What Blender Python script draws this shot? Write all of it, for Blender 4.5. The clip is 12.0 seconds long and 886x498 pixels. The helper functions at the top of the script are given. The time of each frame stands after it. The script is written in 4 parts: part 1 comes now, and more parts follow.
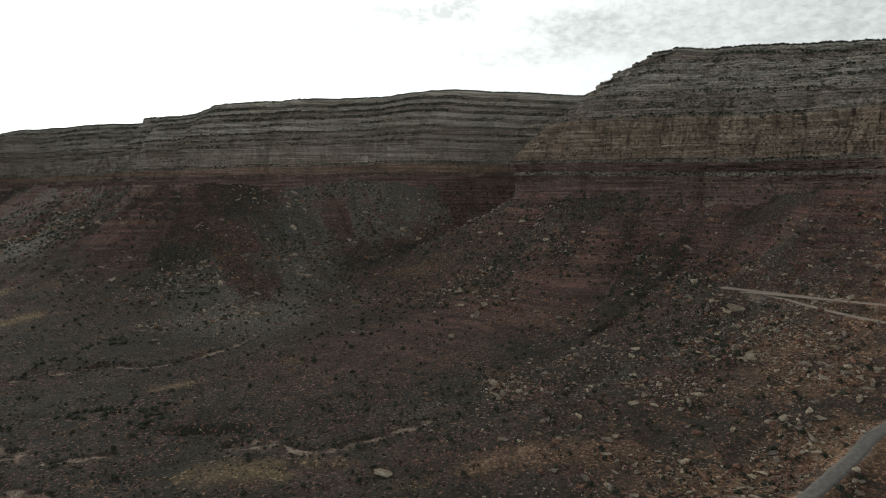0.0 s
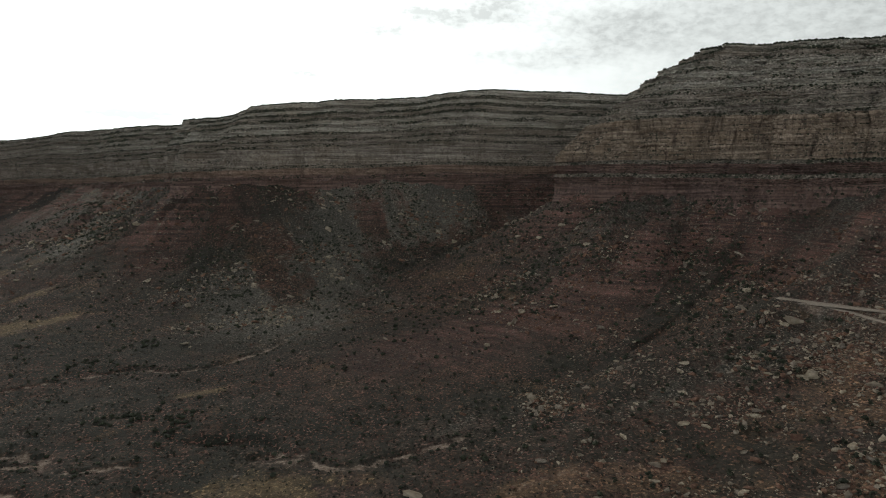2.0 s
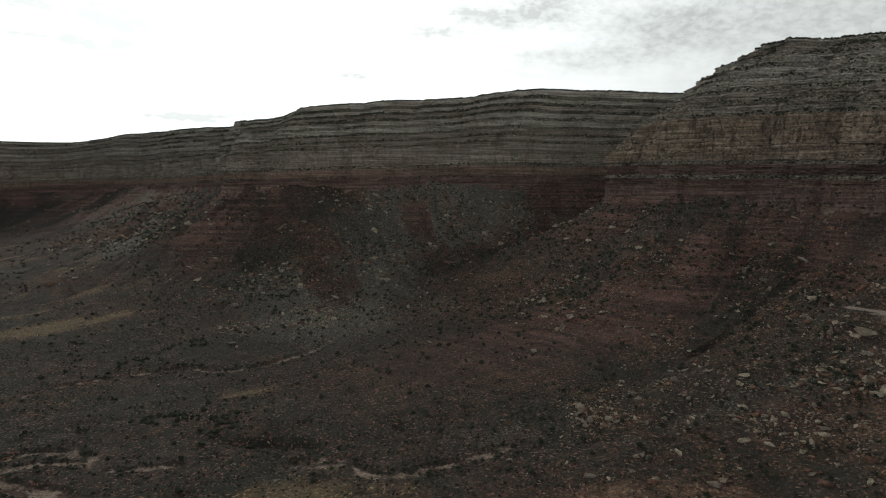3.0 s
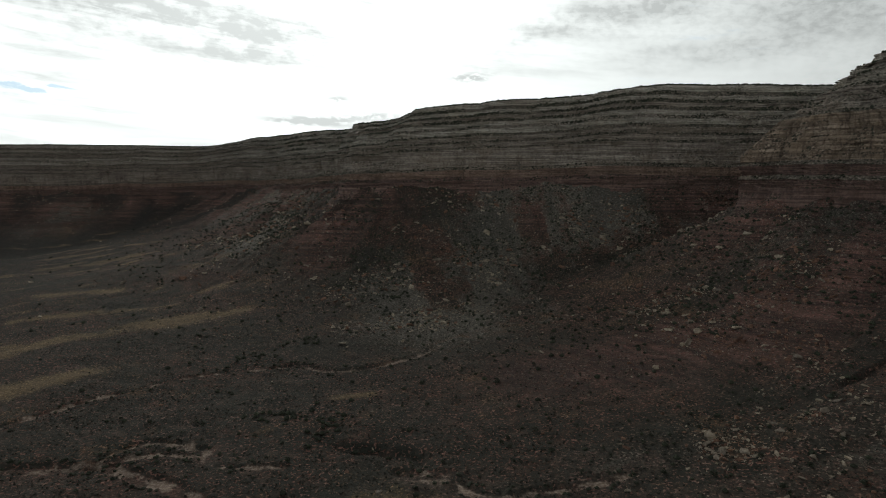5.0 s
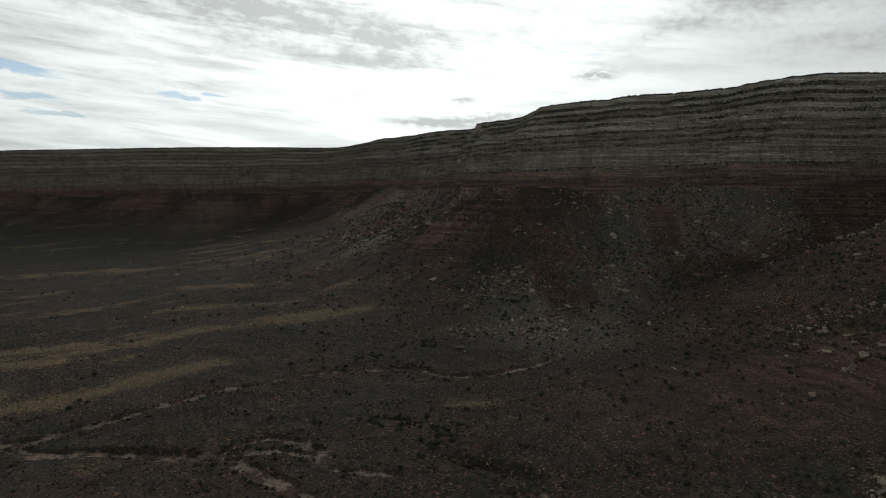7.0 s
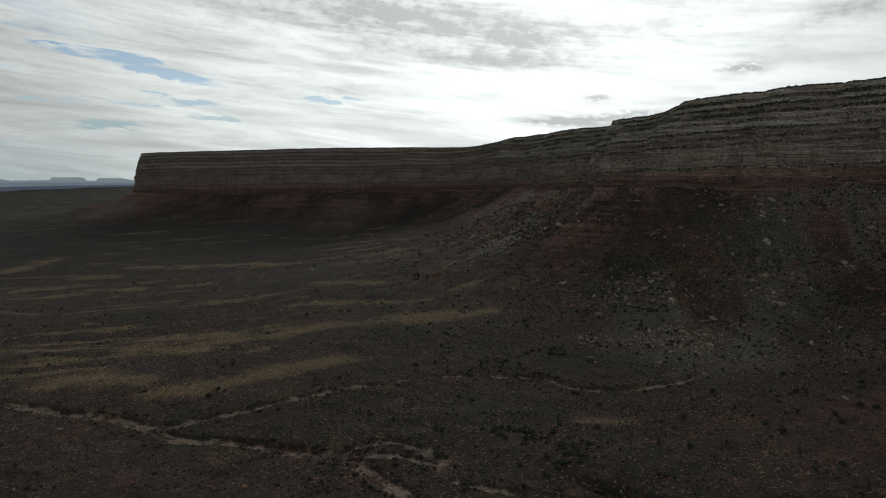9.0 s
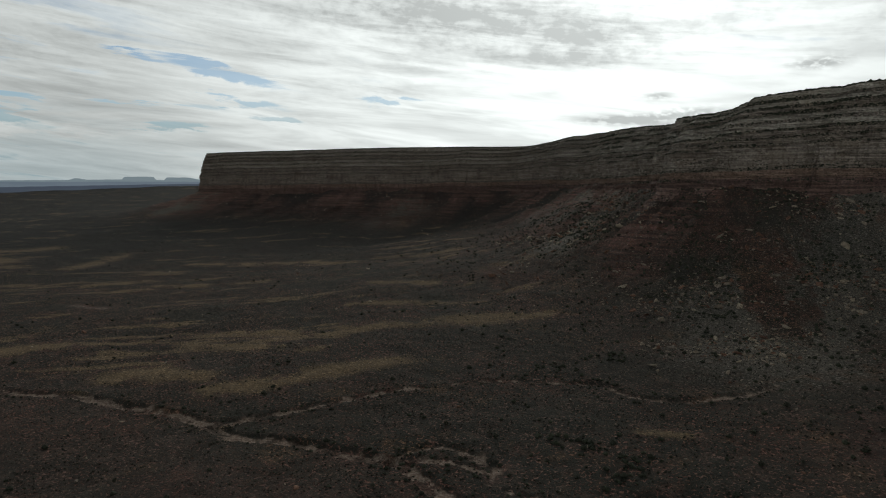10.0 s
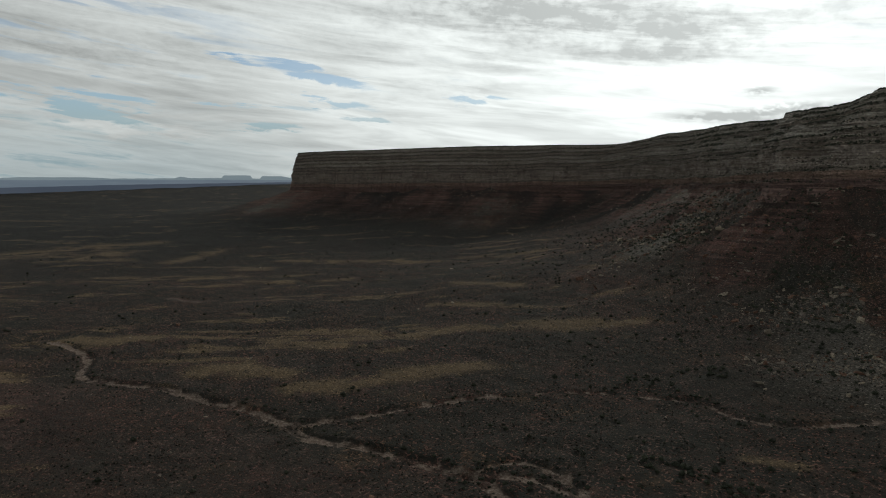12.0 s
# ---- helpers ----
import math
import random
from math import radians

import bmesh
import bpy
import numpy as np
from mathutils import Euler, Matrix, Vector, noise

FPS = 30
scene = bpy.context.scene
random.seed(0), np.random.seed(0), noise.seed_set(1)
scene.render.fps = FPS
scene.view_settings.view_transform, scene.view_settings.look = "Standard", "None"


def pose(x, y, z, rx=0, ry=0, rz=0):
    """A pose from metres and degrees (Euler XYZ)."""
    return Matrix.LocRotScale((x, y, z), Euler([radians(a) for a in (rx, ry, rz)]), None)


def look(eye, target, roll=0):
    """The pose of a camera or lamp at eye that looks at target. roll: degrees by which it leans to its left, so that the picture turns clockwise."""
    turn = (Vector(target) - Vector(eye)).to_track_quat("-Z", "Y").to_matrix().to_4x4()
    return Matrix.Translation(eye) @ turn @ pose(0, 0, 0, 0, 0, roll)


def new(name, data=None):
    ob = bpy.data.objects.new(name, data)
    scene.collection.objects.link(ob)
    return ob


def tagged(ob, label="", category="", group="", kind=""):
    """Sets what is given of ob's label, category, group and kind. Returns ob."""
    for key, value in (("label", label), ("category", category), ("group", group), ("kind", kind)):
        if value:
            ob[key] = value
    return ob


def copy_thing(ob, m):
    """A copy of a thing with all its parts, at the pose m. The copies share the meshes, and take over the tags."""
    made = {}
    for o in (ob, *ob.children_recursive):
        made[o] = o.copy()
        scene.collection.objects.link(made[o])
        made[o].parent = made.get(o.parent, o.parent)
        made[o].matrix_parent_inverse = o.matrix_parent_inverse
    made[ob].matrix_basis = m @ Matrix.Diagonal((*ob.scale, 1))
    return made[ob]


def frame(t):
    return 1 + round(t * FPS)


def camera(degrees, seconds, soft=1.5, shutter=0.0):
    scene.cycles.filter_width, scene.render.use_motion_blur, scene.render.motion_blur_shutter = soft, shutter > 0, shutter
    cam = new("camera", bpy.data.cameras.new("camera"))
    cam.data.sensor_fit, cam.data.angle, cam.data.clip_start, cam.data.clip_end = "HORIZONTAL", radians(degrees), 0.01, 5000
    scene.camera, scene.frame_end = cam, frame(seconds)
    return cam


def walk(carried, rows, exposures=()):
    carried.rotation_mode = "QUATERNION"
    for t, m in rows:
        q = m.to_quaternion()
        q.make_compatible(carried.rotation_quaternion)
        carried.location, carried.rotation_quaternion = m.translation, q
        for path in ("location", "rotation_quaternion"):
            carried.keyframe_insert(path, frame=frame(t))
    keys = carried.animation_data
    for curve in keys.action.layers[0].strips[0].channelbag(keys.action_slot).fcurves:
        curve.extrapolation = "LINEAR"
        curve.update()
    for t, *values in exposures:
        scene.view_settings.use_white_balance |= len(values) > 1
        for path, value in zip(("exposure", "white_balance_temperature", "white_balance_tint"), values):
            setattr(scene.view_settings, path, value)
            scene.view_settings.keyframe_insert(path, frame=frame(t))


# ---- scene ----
cam = camera(69.88, 12.0, soft=1.1)
# seconds, eye (x, y, z), yaw to the left, pitch up, roll
ROWS = [
    (0.0, -0.00, 0.00, 150.00, 0.000, -6.605, -0.323),
    (0.5, 0.29, 5.09, 150.22, 0.498, -6.586, -0.293),
    (1.0, 0.49, 10.11, 150.40, 1.240, -6.547, -0.266),
    (1.5, 0.55, 15.17, 150.53, 2.224, -6.520, -0.220),
    (2.0, 0.53, 20.23, 150.61, 3.331, -6.486, -0.219),
    (2.5, 0.40, 25.34, 150.67, 5.058, -6.446, -0.192),
    (3.0, 0.15, 30.50, 150.58, 7.555, -6.387, -0.194),
    (5.0, -2.91, 50.12, 150.83, 17.810, -6.270, -0.188),
    (5.5, -4.47, 54.81, 150.82, 20.307, -6.243, -0.162),
    (6.0, -6.25, 59.40, 150.82, 23.018, -6.232, -0.154),
    (6.5, -8.18, 63.96, 150.78, 25.835, -6.213, -0.145),
    (7.0, -10.13, 68.47, 150.73, 28.781, -6.213, -0.153),
    (9.0, -21.47, 84.68, 150.28, 40.364, -6.218, -0.019),
    (9.5, -24.68, 88.29, 150.24, 43.178, -6.236, 0.037),
    (10.0, -27.94, 91.65, 150.16, 45.390, -6.248, 0.060),
    (10.5, -31.27, 94.90, 150.11, 47.866, -6.275, 0.087),
    (11.0, -34.70, 98.10, 150.05, 49.919, -6.295, 0.146),
    (11.5, -38.27, 101.21, 150.00, 51.631, -6.323, 0.126),
    (12.0, -41.84, 104.31, 149.91, 53.048, -6.349, 0.167),
]
# the clip's camera closes down as the bright sky comes into view
EXPOSURES = [(0.0, 0.05, 6480.0, 8.5), (2.0, -0.1, 6480.0, 8.5), (3.2, -0.25, 6480.0, 8.5), (5.0, -0.57, 6480.0, 8.5), (7.0, -0.82, 6480.0, 8.5), (9.0, -0.93, 6480.0, 8.5), (12.0, -0.93, 6480.0, 8.5)]
walk(cam, [(t, pose(x, y, z, 90 + pitch, 0, yaw) @ pose(0, 0, 0, 0, 0, roll)) for t, x, y, z, yaw, pitch, roll in ROWS], EXPOSURES)

# brightness of the cloud sheet (round the sun, wide veil, elsewhere, added unseen opposite the sun to light the cliffs,
# share left overhead, lowered unseen to dim the ground), of the blue and of the veiled sun
SKY_SUN, SKY_VEIL, SKY_BASE, SKY_BACK, SKY_OVERHEAD, SKY_BLUE, SUN_STRENGTH = 8.0, 6.0, 8.2, 10.0, 0.06, 1.6, 2.2

# ---- daylight: a thin bright overcast with the sun behind it, above the mesa ----
SUN_BEARING, SUN_HEIGHT = 29.0, 22.0
SUN = Vector((-math.sin(radians(SUN_BEARING)) * math.cos(radians(SUN_HEIGHT)), math.cos(radians(SUN_BEARING)) * math.cos(radians(SUN_HEIGHT)), math.sin(radians(SUN_HEIGHT))))


class Nodes:
    """Short hand for a node tree: n("ShaderNodeX", input=value or socket, ...) gives the node."""

    def __init__(self, tree):
        self.tree = tree
        tree.nodes.clear()

    def __call__(self, kind, inputs=()):
        node = self.tree.nodes.new(kind)
        for key, value in dict(inputs).items():
            self.put(node.inputs[key], value)
        return node

    def put(self, socket, value):
        if isinstance(value, bpy.types.NodeSocket):
            self.tree.links.new(value, socket)
        else:
            socket.default_value = value

    def math(self, op, a, b=0.0, clamp=False):
        node = self("ShaderNodeMath", {0: a, 1: b})
        node.operation, node.use_clamp = op, clamp
        return node.outputs[0]

    def vec(self, op, a, b=(0, 0, 0)):
        node = self("ShaderNodeVectorMath", {0: a, 1: b})
        node.operation = op
        return node.outputs["Value"] if op == "DOT_PRODUCT" else node.outputs[0]

    def mix(self, how, a, b, fac=1.0):
        node = self("ShaderNodeMix")
        node.data_type, node.blend_type = "RGBA", how
        self.put(node.inputs[0], fac), self.put(node.inputs[6], a), self.put(node.inputs[7], b)
        return node.outputs[2]

    def ramp(self, fac, low, high, a=0.0, b=1.0, smooth=True):
        node = self("ShaderNodeMapRange", {0: fac, 1: low, 2: high, 3: a, 4: b})
        node.interpolation_type = "SMOOTHSTEP" if smooth else "LINEAR"
        return node.outputs[0]

    def noise(self, where, scale, detail=4.0, rough=0.55, warp=0.0):
        return self("ShaderNodeTexNoise", {"Vector": where, "Scale": scale, "Detail": detail, "Roughness": rough, "Distortion": warp}).outputs["Fac"]


def rgb(r, g, b):
    return (r, g, b, 1.0)


world = bpy.data.worlds.new("sky")
scene.world = world
world.use_nodes = True
n = Nodes(world.node_tree)
way = n.vec("NORMALIZE", n("ShaderNodeTexCoord").outputs["Generated"])
split = n("ShaderNodeSeparateXYZ", {0: way})
bearing = n.math("DEGREES", n.math("ARCTAN2", n.math("MULTIPLY", split.outputs[0], -1.0), split.outputs[1]))
height = n.math("DEGREES", n.math("ARCSINE", split.outputs[2]))


# the edges of all cloud are drawn out along the wind
drawn = n("ShaderNodeCombineXYZ", {0: n.math("MULTIPLY", bearing, 0.16), 1: n.math("MULTIPLY", height, 0.55), 2: 0.0}).outputs[0]
ragged_height = n.math("ADD", height, n.math("MULTIPLY", n.math("SUBTRACT", n.noise(drawn, 1.0, 6, 0.62, 0.3), 0.5), 3.4))


def cloud_bank(at, over, wide, tall, sink=0.0, upright=ragged_height):
    """A soft oval region of sky: its bearing to the left, its height and its half sizes, in degrees; sink: how steeply it drops to the right."""
    a = n.math("DIVIDE", n.math("SUBTRACT", bearing, at), wide)
    b = n.math("DIVIDE", n.math("SUBTRACT", n.math("SUBTRACT", upright, over), n.math("MULTIPLY", n.math("SUBTRACT", bearing, at), sink)), tall)
    return n.math("EXPONENT", n.math("MULTIPLY", n.math("ADD", n.math("MULTIPLY", a, a), n.math("MULTIPLY", b, b)), -1.0))


def total(*parts):
    out = parts[0]
    for part in parts[1:]:
        out = n.math("ADD", out, part)
    return out


# thin cloud is drawn out into long level streaks that sink a little to the right
streaks = n("ShaderNodeCombineXYZ", {0: n.math("MULTIPLY", bearing, 0.045), 1: n.math("MULTIPLY", n.math("SUBTRACT", height, n.math("MULTIPLY", bearing, 0.10)), 0.42), 2: 0.0}).outputs[0]
broad = n.noise(streaks, 0.8, 6, 0.55, 0.3)
dome = n("ShaderNodeCombineXYZ", {0: n.math("MULTIPLY", bearing, 0.55), 1: n.math("MULTIPLY", n.math("SUBTRACT", height, n.math("MULTIPLY", bearing, 0.06)), 0.95), 2: 0.0}).outputs[0]
clots = n.noise(dome, 0.95, 5, 0.58, 0.2)
wisps = n.noise(streaks, 1.7, 8, 0.62, 0.4)
# fine threads: crests of the streaks
threads = n.math("SUBTRACT", 1.0, n.math("MULTIPLY", n.math("ABSOLUTE", n.math("SUBTRACT", n.noise(n.vec("ADD", streaks, (7.0, 3.0, 0.0)), 1.5, 7, 0.6, 0.6), 0.5)), 5.0), True)
mottle = n.noise(dome, 2.4, 4, 0.6, 0.3)
glow = n.math("MAXIMUM", n.vec("DOT_PRODUCT", way, tuple(SUN)), 0.0)
near_sun = n.math("POWER", glow, 10.0)
veil = n.math("POWER", glow, 2.5)
blue = n("ShaderNodeTexSky")
blue.sky_type, blue.sun_disc, blue.altitude, blue.dust_density = "NISHITA", False, 1700.0, 0.6
blue.sun_elevation, blue.sun_rotation = radians(SUN_HEIGHT), radians(-SUN_BEARING)
# a bank of small clots beside the sun, flat grey banks, and low dark scraps over the mesa
mackerel = total(cloud_bank(43, 12.6, 10, 2.9, 0.10), cloud_bank(32, 12.2, 7, 2.3, 0.16), n.math("MULTIPLY", cloud_bank(21.5, 12.8, 4, 1.8), 0.8), n.math("MULTIPLY", cloud_bank(34, 10.6, 6, 1.0), 0.35))
flat = total(cloud_bank(54, 15.0, 7, 2.0), cloud_bank(46, 14.6, 9, 1.8), n.math("MULTIPLY", total(cloud_bank(9, 12.4, 4, 1.0, -0.3), cloud_bank(3, 13.6, 4, 1.3), cloud_bank(-1.5, 14.2, 4, 1.1), cloud_bank(-12, 12.3, 6, 1.6)), 1.5), cloud_bank(-1.5, 9.9, 5, 1.0), cloud_bank(-8, 10.2, 4, 0.9), n.math("MULTIPLY", cloud_bank(-32, 11, 20, 9), 1.7),
             n.math("MULTIPLY", cloud_bank(83, 9.4, 9, 1.3, 0.05), 1.3), n.math("MULTIPLY", cloud_bank(52, 7.7, 7, 0.7), 0.9), n.math("MULTIPLY", cloud_bank(86, 4.7, 6, 0.5), 1.1))
scraps = total(*(cloud_bank(at, over, wide, tall, 0.0, height) for at, over, wide, tall in ((29.5, 5.0, 3.4, 0.45), (24.5, 5.5, 2.8, 0.5), (15.5, 8.8, 1.8, 0.45), (27.0, 7.0, 1.1, 0.35))))
gaps = total(cloud_bank(63.5, 6.65, 4.5, 0.42, 0.08), cloud_bank(64, 8.8, 4.5, 0.65, 0.16), cloud_bank(70.5, 9.4, 2.2, 0.35, 0.3), cloud_bank(85, 7.1, 4, 0.4), cloud_bank(79, 4.9, 5, 0.5), cloud_bank(68.5, 4.0, 3.5, 0.4), cloud_bank(59.8, 4.8, 2.5, 0.25), cloud_bank(82, 6.0, 6, 0.5), cloud_bank(73, 6.0, 5, 0.45), cloud_bank(50, 6.9, 3.5, 0.3))
thick = total(n.math("MULTIPLY", mackerel, n.ramp(clots, 0.36, 0.66, 0.17, 0.40)),
              n.math("MULTIPLY", flat, n.ramp(n.math("ADD", n.math("MULTIPLY", mottle, 0.35), n.math("MULTIPLY", clots, 0.65)), 0.36, 0.66, 0.12, 0.24)),
              n.math("MULTIPLY", scraps, n.ramp(mottle, 0.34, 0.56, 0.1, 0.6)),
              n.math("MULTIPLY", n.ramp(broad, 0.46, 0.62), n.ramp(bearing, -5, 18, 0.05, 0.19)), n.math("MULTIPLY", n.ramp(wisps, 0.42, 0.62), n.ramp(bearing, -5, 18, 0.03, 0.19)),
              n.math("MULTIPLY", n.ramp(mottle, 0.42, 0.66), n.ramp(height, 5, 14, 0.0, 0.06)), n.math("MULTIPLY", threads, n.ramp(bearing, 0, 35, 0.0, -0.3)))
# SKY_BACK is extra brightness out of view, added for the cliff faces
bright = total(n.math("MULTIPLY", near_sun, SKY_SUN), n.math("MULTIPLY", veil, SKY_VEIL), SKY_BASE, n.math("MULTIPLY", n.ramp(n.vec("DOT_PRODUCT", way, tuple(SUN)), 0.1, -0.8), SKY_BACK))
# dimmed overhead, out of view, so that the ground comes out darker
bright = n.math("MULTIPLY", bright, n.ramp(height, 17, 45, 1.0, SKY_OVERHEAD))
shade = n.math("SUBTRACT", 1.0, n.math("MINIMUM", n.math("MULTIPLY", thick, 0.85), 0.42))
grey = n.math("MULTIPLY", bright, shade)
cloud = n.mix("MULTIPLY", rgb(0.955, 1.0, 0.985), n("ShaderNodeCombineXYZ", {0: grey, 1: grey, 2: grey}).outputs[0])
open_sky = n.ramp(total(n.math("MULTIPLY", n.math("MULTIPLY", gaps, 2.6), n.ramp(wisps, 0.62, 0.40)), n.math("MULTIPLY", n.math("SUBTRACT", 0.5, wisps), 3.6), n.math("MULTIPLY", threads, -0.35)), 0.15, 1.25)
low_haze = n.ramp(height, 7.0, 0.5, 0.0, 0.45)
white_streaks = total(cloud_bank(66, 8.1, 8, 0.33, 0.19), cloud_bank(82, 4.0, 8, 0.22, 0.04), cloud_bank(69, 4.8, 9, 0.25, -0.01), cloud_bank(77, 7.6, 9, 0.5, 0.08))
far_side = n.math("MULTIPLY", n.ramp(veil, 0.62, 0.30), n.ramp(bearing, 15, 45))
cover = n.math("ADD", n.math("MULTIPLY", white_streaks, 0.55), n.math("SUBTRACT", 1.0, total(n.math("MULTIPLY", open_sky, 0.85), n.math("MULTIPLY", n.ramp(wisps, 0.50, 0.38), n.math("MULTIPLY", far_side, 0.55)), n.math("MULTIPLY", low_haze, far_side)), True), True)
clear = n.mix("MULTIPLY", blue.outputs[0], rgb(SKY_BLUE, SKY_BLUE, SKY_BLUE))
clear = n.mix("MIX", clear, rgb(5.2, 6.9, 7.5), n.ramp(height, 8.0, 2.0, 0.2, 1.0))
sky = n.mix("MIX", clear, cloud, cover)
n("ShaderNodeOutputWorld", {0: n("ShaderNodeBackground", {0: sky, 1: 0.1}).outputs[0]})

sun = new("sun", bpy.data.lights.new("sun", "SUN"))
sun.data.energy, sun.data.angle, sun.data.color = SUN_STRENGTH, radians(42), (1.0, 0.94, 0.84)
sun.matrix_world = look((0, 0, 900), Vector((0, 0, 900)) - SUN)

# ---- materials ----
def material(name):
    mat = bpy.data.materials.new(name)
    mat.use_nodes = True
    return mat, Nodes(mat.node_tree)


def finish(n, colour, rough, bump=None, strength=0.5, distance=1.0):
    shader = n("ShaderNodeBsdfPrincipled", {"Base Color": colour, "Roughness": rough, "Specular IOR Level": 0.12})
    if bump is not None:
        n.put(shader.inputs["Normal"], n("ShaderNodeBump", {"Height": bump, "Strength": strength, "Distance": distance}).outputs[0])
    n("ShaderNodeOutputMaterial", {0: shader.outputs[0]})


def place(n, scale=(1, 1, 1)):
    where = n("ShaderNodeTexCoord").outputs["Object"]
    return n("ShaderNodeMapping", {"Vector": where, "Scale": scale}).outputs[0] if scale != (1, 1, 1) else where


def make_ground():
    """Desert floor and talus. The zones: red shale, grey debris, dry grass, wash gravel."""
    mat, n = material("desert_ground")
    where = place(n)
    zones = n("ShaderNodeAttribute")
    zones.attribute_name = "zones"
    zone = n("ShaderNodeSeparateColor", {0: zones.outputs["Color"]})
    fine, mid, big = n.noise(where, 0.55, 5, 0.7), n.noise(where, 0.09, 5, 0.6), n.noise(where, 0.012, 4, 0.55)
    soil = n.mix("MIX", rgb(0.075, 0.05, 0.045), rgb(0.235, 0.155, 0.13), n.ramp(fine, 0.42, 0.62))
    soil = n.mix("MIX", soil, n.mix("MIX", rgb(0.06, 0.056, 0.047), rgb(0.155, 0.125, 0.104), n.ramp(fine, 0.48, 0.66)), n.ramp(big, 0.46, 0.6, 0.0, 0.9))
    soil = n.mix("MIX", soil, n.mix("MIX", rgb(0.10, 0.05, 0.041), rgb(0.265, 0.137, 0.108), n.ramp(fine, 0.42, 0.62)), n.ramp(n.noise(n.vec("ADD", where, (70.0, 510.0, 0.0)), 0.014, 5, 0.62), 0.42, 0.58, 0.1, 0.85))
    # dense dark sage on the far plain, with haze painted into its tone
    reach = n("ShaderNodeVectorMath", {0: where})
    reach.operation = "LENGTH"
    hazy_sage = n.ramp(n.math("ADD", reach.outputs["Value"], n.math("MULTIPLY", n.noise(where, 0.004, 4), 900.0)), 1250, 2200, 0.0, 0.92)
    # red shale in level beds
    bed = n.noise(place(n, (0.004, 0.004, 0.30)), 1.0, 6, 0.72, 0.3)
    red = n.mix("MIX", rgb(0.062, 0.036, 0.035), rgb(0.205, 0.106, 0.091), n.ramp(bed, 0.42, 0.58))
    red = n.mix("MIX", red, n.mix("MIX", rgb(0.068, 0.037, 0.032), rgb(0.21, 0.115, 0.092), n.ramp(fine, 0.44, 0.62)), n.ramp(mid, 0.44, 0.62, 0.05, 0.7))
    debris = n.mix("MIX", rgb(0.10, 0.092, 0.081), rgb(0.335, 0.305, 0.262), n.ramp(fine, 0.42, 0.66))
    straw = n.mix("MIX", rgb(0.19, 0.13, 0.074), rgb(0.37, 0.27, 0.16), n.ramp(fine, 0.35, 0.7))
    # orange earth takes the place of straw on the near slope, its colour brightened as sunlit
    east = n.ramp(n("ShaderNodeSeparateXYZ", {0: where}).outputs[0], -60, 60)
    straw = n.mix("MIX", straw, n.mix("MIX", rgb(0.18, 0.098, 0.062), rgb(0.43, 0.27, 0.175), n.ramp(fine, 0.4, 0.64)), east)
    gravel = n.mix("MIX", rgb(0.17, 0.125, 0.10), rgb(0.37, 0.30, 0.25), n.ramp(fine, 0.4, 0.65))
    tan = n.mix("MIX", rgb(0.15, 0.088, 0.055), rgb(0.31, 0.20, 0.125), n.ramp(fine, 0.38, 0.62))
    soil = n.mix("MIX", soil, tan, n.ramp(n.noise(n.vec("ADD", where, (310.0, 90.0, 0.0)), 0.019, 5, 0.6), 0.54, 0.66, 0.0, 0.7))
    ragged = n.math("MULTIPLY", n.math("SUBTRACT", n.math("ADD", n.math("MULTIPLY", mid, 0.6), n.math("MULTIPLY", fine, 0.4)), 0.5), 1.3)
    colour = soil
    for tone, weight, spread in ((red, zone.outputs[0], 1.5), (debris, zone.outputs[1], 1.6), (straw, zone.outputs[2], 1.9), (gravel, zones.outputs["Alpha"], 0.9)):
        edge = n.math("ADD", weight, n.math("MULTIPLY", ragged, spread))
        colour = n.mix("MIX", colour, tone, n.math("MULTIPLY", n.ramp(edge, 0.2, 0.75), n.ramp(weight, 0.02, 0.15)))
    # small stones among the debris, too many to lie there singly
    chips = n("ShaderNodeTexVoronoi", {"Vector": n("ShaderNodeMapping", {"Vector": where, "Scale": (1.0, 1.0, 0.3)}).outputs[0], "Scale": 0.75, "Randomness": 1.0})
    pick = n("ShaderNodeSeparateColor", {0: chips.outputs["Color"]})
    stony = n.math("ADD", n.math("MULTIPLY", zone.outputs[1], 0.75), n.math("ADD", n.math("MULTIPLY", zone.outputs[0], 0.2), 0.1), True)
    chip = n.math("MULTIPLY", n.ramp(chips.outputs["Distance"], 0.48, 0.3), n.ramp(n.math("SUBTRACT", pick.outputs[0], n.math("MULTIPLY", stony, 0.6)), 0.42, 0.36))
    colour = n.mix("MIX", colour, n.mix("MIX", rgb(0.17, 0.125, 0.095), rgb(0.36, 0.32, 0.26), pick.outputs[1]), n.math("MULTIPLY", chip, n.math("MULTIPLY", stony, 1.0)))
    blocks = n("ShaderNodeTexVoronoi", {"Vector": n.vec("ADD", n("ShaderNodeMapping", {"Vector": where, "Scale": (1.0, 1.0, 0.4)}).outputs[0], (13.0, 7.0, 0.0)), "Scale": 0.34, "Randomness": 1.0})
    own = n("ShaderNodeSeparateColor", {0: blocks.outputs["Color"]})
    lone = n.math("MULTIPLY", n.ramp(n.math("ADD", blocks.outputs["Distance"], n.math("MULTIPLY", n.math("SUBTRACT", fine, 0.5), 0.5)), 0.44, 0.30), n.ramp(own.outputs[0], 0.34, 0.26))
    colour = n.mix("MIX", colour, n.mix("MIX", rgb(0.20, 0.17, 0.14), rgb(0.43, 0.39, 0.33), own.outputs[1]), n.math("MULTIPLY", lone, n.math("ADD", zone.outputs[1], n.math("MULTIPLY", zone.outputs[0], 0.25), True)))
    # stripes of coarse and fine debris that run down the slope
    chutes = n("ShaderNodeAttribute")
